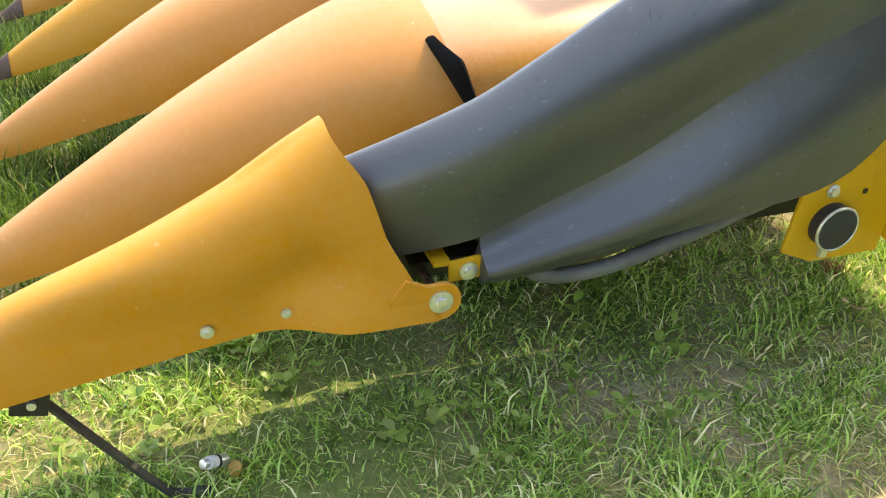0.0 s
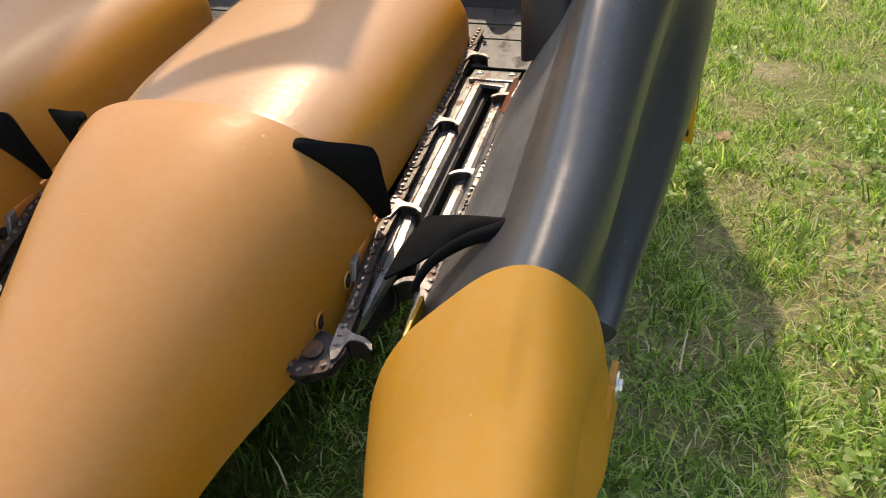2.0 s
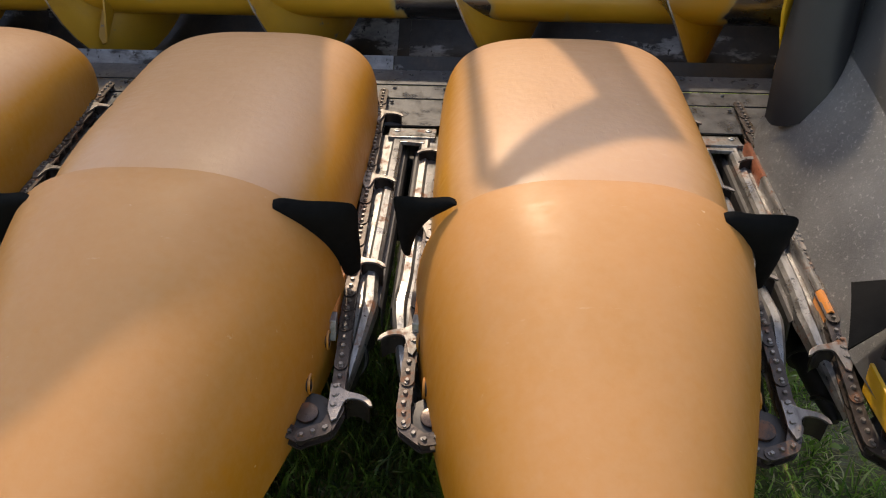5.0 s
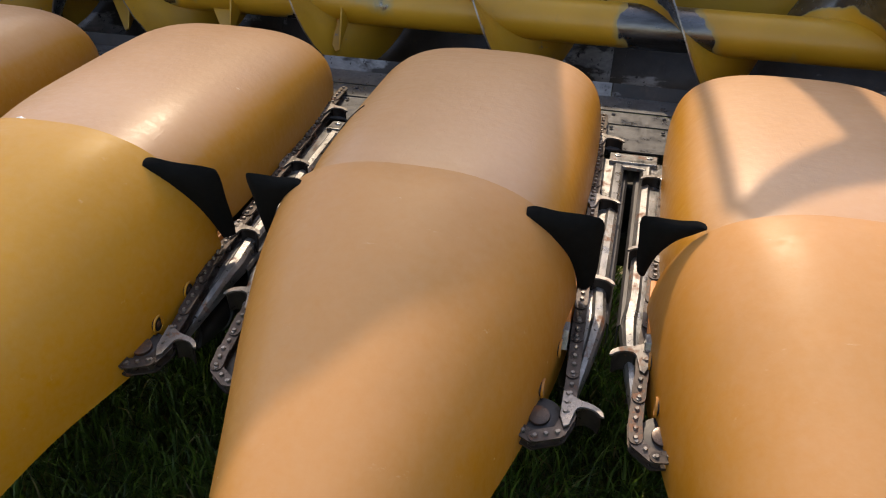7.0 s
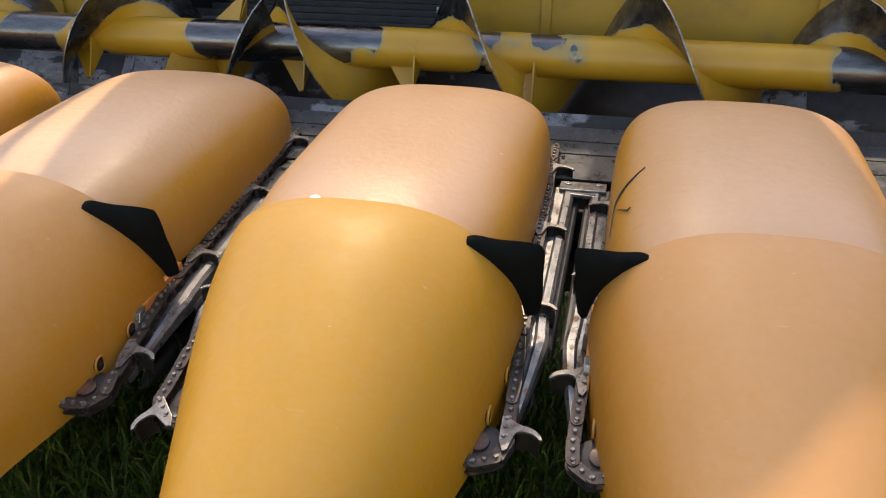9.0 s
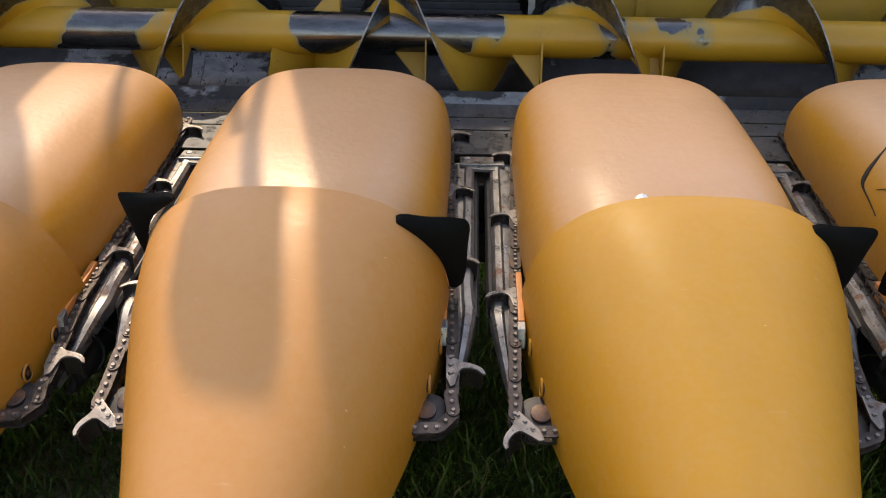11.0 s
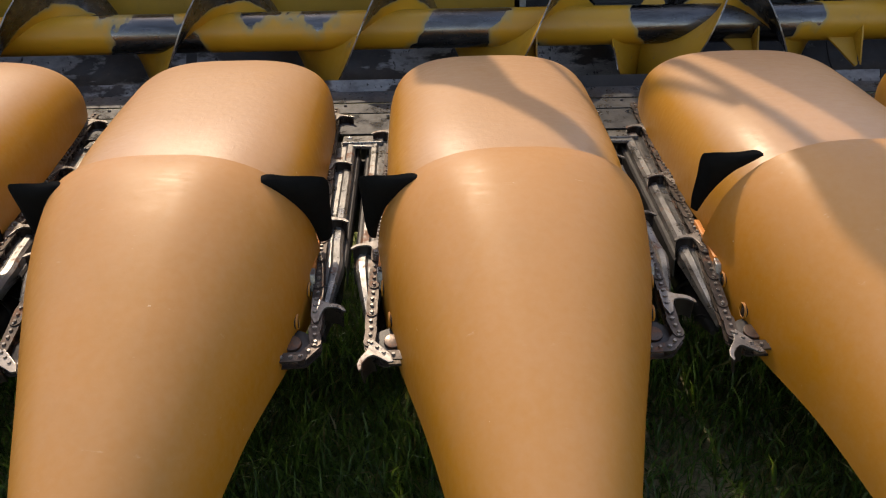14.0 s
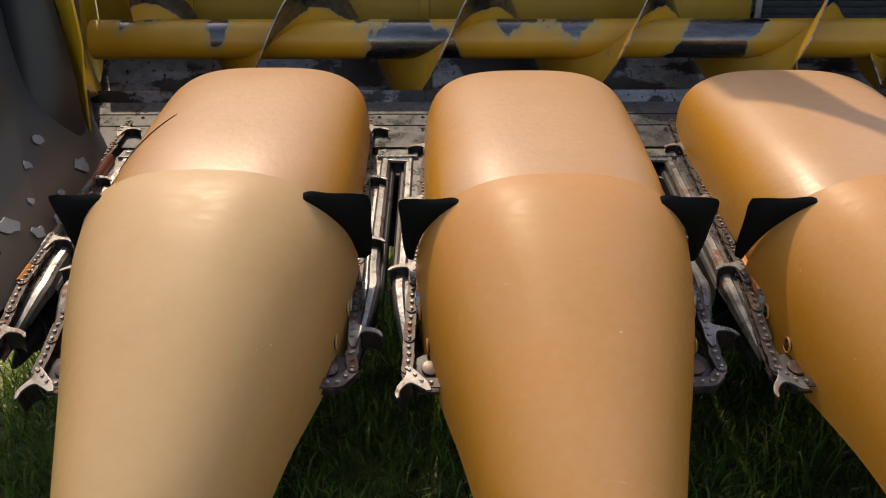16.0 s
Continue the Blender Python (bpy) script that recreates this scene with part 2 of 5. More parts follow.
ZINC = plain("zinc_plated_steel", (0.62, 0.63, 0.62), 0.32, 0.8, 0.2, 60.0)
TIP = plain("brown_worn_tip", (0.07, 0.035, 0.02), 0.6, 0.0, 0.4)
STRAP = plain("dark_strap_steel", (0.045, 0.042, 0.042), 0.5, 0.3)
WHITE = plain("white_scuffed_plastic", (0.55, 0.55, 0.54), 0.5, 0, 0.2, 40.0)
PEEL = plain("pale_bare_plastic", (0.22, 0.225, 0.23), 0.5, 0, 0.15, 30.0)
AUGER = auger_paint()
WORN_FLIGHT = worn_flight()
FLIGHT = paint("yellow_flight_paint", (0.41, 0.21, 0.014), (0.11, 0.10, 0.10), 0.62, 0.42, 0.4)


def tinted(name, pass_part, color):
    m = Mat(name, 0.08, 0.0, color)
    clear, mixer = m.node("ShaderNodeBsdfTransparent"), m.node("ShaderNodeMixShader")
    mixer.inputs[0].default_value = pass_part
    m.link(m.b.outputs["BSDF"], mixer.inputs[1])
    m.link(clear.outputs["BSDF"], mixer.inputs[2])
    m.link(mixer.outputs[0], m.nodes["Material Output"].inputs["Surface"])
    return m.m


# part-clear, so that the unseen overhead sheets throw only half shade
ROOF_HALF_SHADE = tinted("dark_half_shade_glass", 0.36, (0.02, 0.03, 0.03))
CAB_HALF_SHADE = tinted("half_shade_glass", 0.72, (0.03, 0.05, 0.05))


# ---- mesh helpers ----
def part(name, bm, material, parent=None, label=""):
    data = bpy.data.meshes.new(name)
    bm.normal_update()
    bm.to_mesh(data)
    bm.free()
    data.materials.append(material)
    ob = new(name, data)
    if parent is not None:
        ob.parent = parent
    return tagged(ob, label)


def shared(name, data, parent, m):
    """Another object on the same mesh."""
    ob = new(name, data)
    ob.parent = parent
    ob.matrix_local = m
    return ob


def thing(name, at, label, category, group="", kind=""):
    ob = new(name)
    ob.empty_display_size = 0.05
    ob.location = at
    return tagged(ob, label, category, group, kind)


def bevel(bm, width, segments=2, angle=0.5):
    edges = [e for e in bm.edges if len(e.link_faces) == 2 and e.calc_face_angle() > angle]
    if edges and width > 0:
        bmesh.ops.bevel(bm, geom=edges, offset=width, segments=segments, profile=0.6, affect="EDGES", clamp_overlap=True)


def box(bm, lo, hi, r=0.0):
    one = bmesh.new()
    bmesh.ops.create_cube(one, size=1)
    for v in one.verts:
        v.co = Vector([l + (c + 0.5) * (h - l) for l, h, c in zip(lo, hi, v.co)])
    bevel(one, r)
    merge(bm, one)


def merge(bm, one, m=None):
    """Adds the mesh one to bm."""
    if m is not None:
        one.transform(m)
    data = bpy.data.meshes.new("tmp")
    one.to_mesh(data)
    one.free()
    bm.from_mesh(data)
    bpy.data.meshes.remove(data)


def prism(bm, outline, lo, hi, axis="z", r=0.0):
    """A flat plate: an outline in two axes, from lo to hi along the third."""
    one = bmesh.new()
    put = {"z": lambda a, b, c: (a, b, c), "x": lambda a, b, c: (c, a, b), "y": lambda a, b, c: (a, c, b)}[axis]
    rings = [[one.verts.new(put(a, b, c)) for a, b in outline] for c in (lo, hi)]
    n = len(outline)
    one.faces.new(rings[0]), one.faces.new(rings[1])
    for i in range(n):
        one.faces.new((rings[0][i], rings[0][(i + 1) % n], rings[1][(i + 1) % n], rings[1][i]))
    bmesh.ops.recalc_face_normals(one, faces=one.faces)
    bevel(one, r, 2)
    merge(bm, one)


def disc(bm, at, axis, radius, depth, r=0.0, sides=24, radius2=None):
    one = bmesh.new()
    bmesh.ops.create_cone(one, cap_ends=True, segments=sides, radius1=radius, radius2=radius if radius2 is None else radius2, depth=depth)
    bevel(one, r, 2, 0.8)
    turn = Vector((0, 0, 1)).rotation_difference(Vector(axis)).to_matrix().to_4x4()
    smooth(one, 0.6)
    merge(bm, one, Matrix.Translation(at) @ turn)


def tube(bm, points, radius, sides=10, caps=True):
    """A round bar along points; radius may be one number or one a point."""
    pts = [Vector(p) for p in points]
    rad = [radius] * len(pts) if isinstance(radius, (int, float)) else radius
    one = bmesh.new()
    rings, side = [], None
    for i, p in enumerate(pts):
        way = (pts[min(i + 1, len(pts) - 1)] - pts[max(i - 1, 0)]).normalized()
        if side is None:
            side = way.orthogonal().normalized()
        side = (side - way * side.dot(way)).normalized()
        up = way.cross(side)
        rings.append([one.verts.new(p + rad[i] * (math.cos(a) * side + math.sin(a) * up)) for a in [2 * math.pi * k / sides for k in range(sides)]])
    for a, b in zip(rings, rings[1:]):
        for k in range(sides):
            one.faces.new((a[k], a[(k + 1) % sides], b[(k + 1) % sides], b[k])).smooth = True
    if caps:
        one.faces.new(rings[0]), one.faces.new(rings[-1])
    bmesh.ops.recalc_face_normals(one, faces=one.faces)
    smooth(one, 0.9)
    merge(bm, one)


def smooth(bm, angle=0.6):
    bm.normal_update()
    for f in bm.faces:
        f.smooth = True
    for e in bm.edges:
        e.smooth = len(e.link_faces) == 2 and e.calc_face_angle(0) < angle


def hexbolt(bm, at, axis, size=0.011, washer=True):
    a = Vector(axis).normalized()
    if washer:
        disc(bm, Vector(at) + a * 0.001, a, size * 1.35, 0.003, 0, 18)
    disc(bm, Vector(at) + a * (0.002 + size * 0.35), a, size, size * 0.7, size * 0.12, 6)


def curve_at(table, y):
    """A smooth curve through a table of (y, value, ...)."""
    ys = [row[0] for row in table]
    i = min(max(sum(1 for k in ys if k <= y) - 1, 0), len(ys) - 2)
    t = min(max((y - ys[i]) / (ys[i + 1] - ys[i]), 0), 1)
    out = []
    for col in range(1, len(table[0])):
        v = [table[min(max(i + k, 0), len(table) - 1)][col] for k in (-1, 0, 1, 2)]
        yy = [ys[min(max(i + k, 0), len(table) - 1)] for k in (-1, 0, 1, 2)]
        h = yy[2] - yy[1]
        m1 = (v[2] - v[0]) / (yy[2] - yy[0]) * h
        m2 = (v[3] - v[1]) / (yy[3] - yy[1]) * h
        out.append((2 * t**3 - 3 * t**2 + 1) * v[1] + (t**3 - 2 * t**2 + t) * m1 + (3 * t**2 - 2 * t**3) * v[2] + (t**3 - t**2) * m2)
    return out


def shell(rings, thick):
    """A bent sheet: a grid of points, given a thickness on its inner side, with closed rims."""
    g = np.array(rings, float)
    n, m = g.shape[:2]
    du, dv = np.gradient(g, axis=1), np.gradient(g, axis=0)
    nor = np.cross(du, dv)
    nor /= np.linalg.norm(nor, axis=2, keepdims=True) + 1e-9
    bm = bmesh.new()
    outer = [[bm.verts.new(p) for p in row] for row in g]
    inner = [[bm.verts.new(p) for p in row] for row in g - nor * thick]
    for i in range(n - 1):
        for j in range(m - 1):
            bm.faces.new((outer[i][j], outer[i][j + 1], outer[i + 1][j + 1], outer[i + 1][j]))
            bm.faces.new((inner[i][j], inner[i + 1][j], inner[i + 1][j + 1], inner[i][j + 1]))
    for i in range(n - 1):
        for j in (0, m - 1):
            bm.faces.new((outer[i][j], outer[i + 1][j], inner[i + 1][j], inner[i][j]))
    for j in range(m - 1):
        for i in (0, n - 1):
            bm.faces.new((outer[i][j], outer[i][j + 1], inner[i][j + 1], inner[i][j]))
    bmesh.ops.recalc_face_normals(bm, faces=bm.faces)
    smooth(bm, 0.9)
    return bm


def soft_line(points, per=6):
    """A smooth line through points, with per steps between two."""
    table = [(i, *p) for i, p in enumerate(points)]
    count = (len(points) - 1) * per
    return [tuple(curve_at(table, k / per)) for k in range(count + 1)]


# ---- ground ----
def ground_height(x, y):
    return 0.012 * noise.noise((x * 1.3, y * 1.3, 0)) + 0.006 * noise.noise((x * 5, y * 5, 3))


def soil():
    m = Mat("soil_and_thatch", 0.95)
    big = m.noise(1.1, 5.0, 0.6)
    fine = m.noise(38.0, 7.0, 0.75, (1, 2.5, 1), 3.0)
    dirt = m.ramp(fine, [(0.3, (0.13, 0.105, 0.055)), (0.5, (0.33, 0.28, 0.165)), (0.72, (0.54, 0.48, 0.31))])
    green = m.ramp(fine, [(0.3, (0.07, 0.10, 0.02)), (0.6, (0.19, 0.23, 0.06)), (0.8, (0.34, 0.35, 0.12))])
    m.color(m.mix(m.grey(big, 0.47, 0.60), green, dirt))
    m.bump(m.noise(60.0, 6.0, 0.7, seed=5.0), 0.8, 0.02)
    return m.m


def build_ground():
    def axis(lo, hi, a, b, step):
        inner = list(np.arange(lo, hi + 1e-6, step))
        far = [1, 3, 8, 20, 60, 200, 600, 2000]
        return [a - f for f in reversed(far)] + inner + [b + f for f in far]
    xs, ys = axis(-7.5, 5, -7.5, 5, 0.1), axis(-4, 8, -4, 8, 0.1)
    bm = bmesh.new()
    grid = [[bm.verts.new((x, y, ground_height(x, y) if abs(x) < 9 and abs(y) < 9 else 0.0)) for x in xs] for y in ys]
    for a, b in zip(grid, grid[1:]):
        for k in range(len(xs) - 1):
            bm.faces.new((a[k], a[k + 1], b[k + 1], b[k])).smooth = True
    tagged(part("ground", bm, soil()), "uneven soil with dry thatch under the grass", "ground", kind="structure")


def blade_material(name, dark, mid, light, dry, dry_part=0.12):
    m = Mat(name, 0.38)
    geo = m.node("ShaderNodeNewGeometry")
    rnd = geo.outputs["Random Per Island"]
    c = m.ramp(rnd, [(0.0, dark), (0.45, mid), (1 - dry_part - 0.02, light), (1 - dry_part, dry)])
    m.color(c)
    tr = m.node("ShaderNodeBsdfTranslucent")
    m.link(m.mix(1.0, c, (1.0, 1.0, 0.55), "MULTIPLY"), tr.inputs["Color"])
    mixer = m.node("ShaderNodeMixShader")
    mixer.inputs[0].default_value = 0.52
    out = m.nodes["Material Output"]
    m.link(m.b.outputs["BSDF"], mixer.inputs[1])
    m.link(tr.outputs["BSDF"], mixer.inputs[2])
    m.link(mixer.outputs[0], out.inputs["Surface"])
    m.b.inputs["Specular IOR Level"].default_value = 0.5
    return m.m


def field(x, y, scale, seed):
    """Smooth random values from 0 to 1 over the plan."""
    rng = np.random.RandomState(seed)
    total = np.zeros_like(x)
    for k in range(9):
        a, f, ph = rng.uniform(0, 6.28), scale * rng.uniform(0.6, 1.9), rng.uniform(0, 6.28)
        total += np.sin((x * np.cos(a) + y * np.sin(a)) * f + ph)
    return 1 / (1 + np.exp(-total * 0.75))


def strands(name, x, y, length, width, lean, material, label, rng, lift=0.0):
    """Many curved blades in one mesh: five corners and two faces each."""
    n = len(x)
    a, b = rng.uniform(0, 2 * np.pi, n), rng.uniform(0, 2 * np.pi, n)
    z = 0.012 * np.sin(x * 2.1 + 1) * np.sin(y * 1.7) * 0.6 - 0.004 + lift
    d = np.stack([np.cos(a), np.sin(a)], 1)
    s = np.stack([np.cos(b), np.sin(b)], 1) * (width / 2)[:, None]
    reach, high = length * np.sin(lean), length * np.cos(lean)
    v = np.zeros((n, 5, 3))
    v[:, 0, :2], v[:, 1, :2] = np.stack([x, y], 1) - s, np.stack([x, y], 1) + s
    v[:, 0, 2] = v[:, 1, 2] = z
    mid = np.stack([x, y], 1) + d * (reach * 0.38)[:, None]
    v[:, 2, :2], v[:, 3, :2] = mid + s * 0.85, mid - s * 0.85
    v[:, 2, 2] = v[:, 3, 2] = z + high * 0.62
    v[:, 4, :2] = np.stack([x, y], 1) + d * reach[:, None]
    v[:, 4, 2] = z + high * (1 - 0.25 * np.sin(lean))
    data = bpy.data.meshes.new(name)
    data.vertices.add(n * 5)
    data.vertices.foreach_set("co", v.ravel())
    base = (np.arange(n) * 5)[:, None]
    loops = (base + np.array([0, 1, 2, 3, 3, 2, 4])).ravel()
    data.loops.add(len(loops))
    data.loops.foreach_set("vertex_index", loops.astype(np.int32))
    data.polygons.add(n * 2)
    starts = (np.arange(n)[:, None] * 7 + np.array([0, 4])).ravel()
    data.polygons.foreach_set("loop_start", starts.astype(np.int32))
    data.update(calc_edges=True)
    data.materials.append(material)
    return tagged(new(name, data), label, name.split("_")[0], kind="stuff")


def scatter(zones, rng):
    xs, ys = [], []
    for x0, x1, y0, y1, per in zones:
        k = int((x1 - x0) * (y1 - y0) * per)
        xs.append(rng.uniform(x0, x1, k)), ys.append(rng.uniform(y0, y1, k))
    return np.concatenate(xs), np.concatenate(ys)


def build_grass():
    rng = np.random.RandomState(7)
    x, y = scatter([(0.15, 1.9, -1.9, 1.6, 14500), (1.9, 3.2, -1.2, 3.2, 10500), (0.15, 1.9, 1.6, 4.5, 12000), (3.2, 5.5, -0.5, 6.0, 2500), (-7.5, -5.2, -1.6, 1.5, 5000), (-4.5, 0.15, -3.2, -1.75, 3500)], rng)
    keep = rng.uniform(0, 1, len(x)) < 0.16 + 0.84 * np.clip(field(x, y, 3.2, 4) * 0.8 + field(x, y, 13.0, 6) * 1.5 - 0.55, 0, 1)
    x, y = x[keep], y[keep]
    clump = field(x, y, 14.0, 9)
    n = len(x)
    length = rng.uniform(0.030, 0.080, n) * (0.6 + 0.75 * clump)
    tall = rng.uniform(0, 1, n) < 0.035
    length[tall] *= 1.8
    strands("grass_blades", x, y, length, rng.uniform(0.0026, 0.0066, n), rng.uniform(0.45, 1.48, n),
            blade_material("grass_blade", (0.04, 0.12, 0.015), (0.31, 0.53, 0.095), (0.66, 0.86, 0.31), (0.90, 0.84, 0.60), 0.11),
            "short green lawn grass with thin dry patches", rng)
    # blades below the header: shade is put into their darker greens
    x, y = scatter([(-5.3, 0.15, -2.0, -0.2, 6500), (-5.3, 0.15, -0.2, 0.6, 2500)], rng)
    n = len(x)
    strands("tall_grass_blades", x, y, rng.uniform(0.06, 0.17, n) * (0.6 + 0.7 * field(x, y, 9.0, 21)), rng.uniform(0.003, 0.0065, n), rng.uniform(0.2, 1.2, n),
            blade_material("shaded_grass_blade", (0.03, 0.06, 0.012), (0.09, 0.17, 0.03), (0.17, 0.28, 0.06), (0.24, 0.22, 0.10), 0.05),
            "tall green grass below the header, blade colours darkened for its shade", rng)
    k = 80000
    x, y = rng.uniform(0.1, 3.0, k), rng.uniform(-1.9, 4.0, k)
    bare = rng.uniform(0, 1, k) < 1.25 - 0.4 * field(x, y, 3.2, 4) - 0.9 * field(x, y, 13.0, 6)
    x, y = x[bare], y[bare]
    n = len(x)
    strands("thatch_straws", x, y, rng.uniform(0.03, 0.09, n), rng.uniform(0.0015, 0.0035, n), rng.uniform(1.3, 1.52, n),
            blade_material("dry_straw", (0.34, 0.30, 0.12), (0.62, 0.56, 0.26), (0.82, 0.75, 0.42), (0.44, 0.31, 0.15)),
            "dry pale cut grass lying on the soil", rng, 0.006)


def leaf_mesh(bm, at, way, size, tilt, rng):
    """One broad oval weed leaf with a fold along its middle."""
    m = Matrix.Translation(at) @ Euler((tilt, 0, way)).to_matrix().to_4x4()
    left, mid, right = [], [], []
    for t, w in ((0, 0.10), (0.25, 0.62), (0.5, 0.85), (0.75, 0.62), (1.0, 0.02)):
        lift = 0.16 * math.sin(t * 2.4)
        left.append(bm.verts.new(m @ Vector((-0.42 * w * size, t * size, (lift + 0.10 * w) * size))))
        mid.append(bm.verts.new(m @ Vector((0, t * size, lift * size))))
        right.append(bm.verts.new(m @ Vector((0.42 * w * size, t * size, (lift + 0.10 * w) * size))))
    for k in range(4):
        bm.faces.new((left[k], mid[k], mid[k + 1], left[k + 1])).smooth = True
        bm.faces.new((mid[k], right[k], right[k + 1], mid[k + 1])).smooth = True


def build_weeds():
    rng = random.Random(3)
    bm = bmesh.new()
    count = 0
    while count < 520:
        x, y = rng.uniform(0.1, 2.3), rng.uniform(-1.6, 2.2)
        if noise.noise((x * 1.7, y * 1.7, 8)) < 0.02:
            continue
        count += 1
        size = rng.uniform(0.014, 0.034)
        leaves = rng.choice((3, 3, 4, 6))
        turn = rng.uniform(0, 6.28)
        for k in range(leaves):
            leaf_mesh(bm, (x, y, rng.uniform(0.012, 0.045)), turn + k * 6.28 / leaves + rng.uniform(-0.3, 0.3), size * rng.uniform(0.8, 1.25), rng.uniform(-0.1, 0.6), rng)
    for _ in range(70):
        x, y = rng.uniform(-5.0, 0.2), rng.uniform(-2.1, -0.9)
        for k in range(3):
            leaf_mesh(bm, (x, y, 0.03), rng.uniform(0, 6.28), rng.uniform(0.016, 0.03), 0.3, rng)
    tagged(part("weed_leaves", bm, blade_material("weed_leaf", (0.14, 0.26, 0.05), (0.28, 0.42, 0.09), (0.42, 0.55, 0.16), (0.40, 0.46, 0.18), 0.1)),
           "small clover and plantain leaves among the grass", "weeds", kind="stuff")


def build_litter():
    """A dry leaf, bits of stalk and a reddish tuft lying in the grass."""
    rng = random.Random(12)
    for x, y in ((0.60, 0.42), (0.98, 0.95)):
        bm = bmesh.new()
        for k in range(3):
            leaf_mesh(bm, (0.006 * k, 0.004 * k, 0.025), rng.uniform(0, 6.28), 0.05, 0.5, rng)
        ob = part("dry_leaf", bm, plain("dry_leaf_tan", (0.42, 0.28, 0.14), 0.8))
        ob.location = (x, y, 0)
        tagged(ob, "curled tan dry leaf lying in the grass", "leaf")
    bm = bmesh.new()
    for k in range(60):
        a, r = rng.uniform(0, 6.28), rng.uniform(0, 0.05)
        at = Vector((r * math.cos(a), r * math.sin(a), 0.01))
        tube(bm, [at, at + Vector((rng.uniform(-0.02, 0.02), rng.uniform(-0.02, 0.02), rng.uniform(0.02, 0.05)))], [0.0016, 0.0006], 4)
    ob = part("brown_tuft", bm, plain("red_brown_dead_grass", (0.30, 0.10, 0.06), 0.9))
    ob.location = (0.42, 0.50, 0)
    tagged(ob, "small red-brown dead tuft in the grass", "plant")
    for i in range(10):
        bm = bmesh.new()
        ln = rng.uniform(0.05, 0.14)
        tube(bm, [(-ln / 2, 0, 0.012), (0, rng.uniform(-0.01, 0.01), 0.016), (ln / 2, 0, 0.012)], 0.0028, 6)
        ob = part("dry_stalk", bm, plain("pale_stalk", (0.45, 0.36, 0.20), 0.8))
        ob.location = (rng.uniform(0.45, 1.5), rng.uniform(-0.5, 1.3), 0.004)
        ob.rotation_euler = (0, 0, rng.uniform(0, 6.28))
        tagged(ob, "thin dry stalk lying in the grass", "stalk", "dry stalks")


build_ground()
build_grass()
build_weeds()
build_litter()


# ---- snouts ----
SNOUT_LINE = [  # y, half width, lower edge, crown, squareness
    (-1.86, 0.022, 0.070, 0.105, 2.0), (-1.67, 0.062, 0.125, 0.245, 2.1), (-1.40, 0.127, 0.222, 0.425, 2.2), (-1.25, 0.166, 0.275, 0.518, 2.3),
    (-1.06, 0.214, 0.335, 0.623, 2.4), (-0.89, 0.263, 0.366, 0.704, 2.55), (-0.78, 0.293, 0.386, 0.744, 2.65), (-0.70, 0.308, 0.404, 0.764, 2.7), (-0.64, 0.315, 0.432, 0.771, 2.75)]


def snout_ring(y, m=41, grow=0.0):
    w, low, top, sq = curve_at(SNOUT_LINE, y)
    w, top = w + grow, top + grow
    back = min(max((y + 1.0) / 0.36, 0), 1) ** 2
    ring = []
    for k in range(m):
        a = math.pi * k / (m - 1)
        c, s = math.cos(a), math.sin(a)
        x = w * math.copysign(abs(c) ** (2 / sq), c)
        z = low + (top - low) * s ** (2 / sq)
        ring.append((-x, y - 0.015 * back + back * 0.30 * max(0, 0.755 - z), z))
    return ring


def ear_outline():
    """The rubber flap's outline on the edge of a snout: (x, y, z) along its outer and its inner side."""
    outer = [(0.207, -0.668, 0.724), (0.225, -0.664, 0.728), (0.268, -0.652, 0.719), (0.330, -0.640, 0.715), (0.349, -0.634, 0.703), (0.346, -0.607, 0.638), (0.344, -0.580, 0.575), (0.338, -0.562, 0.530)]
    inner = [(0.203, -0.672, 0.714), (0.212, -0.670, 0.707), (0.232, -0.664, 0.692), (0.262, -0.650, 0.667), (0.285, -0.632, 0.634), (0.300, -0.612, 0.600), (0.311, -0.588, 0.560), (0.318, -0.566, 0.522)]
    return soft_line(outer, 4), soft_line(inner, 4)


def build_ear(sign, parent, size=1.0, lift=(0, 0, 0)):
    outer, inner = ear_outline()
    pivot = Vector((0.300, -0.605, 0.600))
    outer, inner = ([tuple(pivot + Vector(lift) + (Vector(p) - pivot) * size) for p in side] for side in (outer, inner))
    rows = []
    for t in np.linspace(0, 1, 7):
        rows.append([(sign * (o[0] * (1 - t) + i[0] * t), o[1] * (1 - t) + i[1] * t - 0.010 * math.sin(math.pi * t), o[2] * (1 - t) + i[2] * t) for o, i in zip(outer, inner)])
    part("rubber_flap", shell(rows, 0.007), RUBBER, parent, "black rubber ear flap")


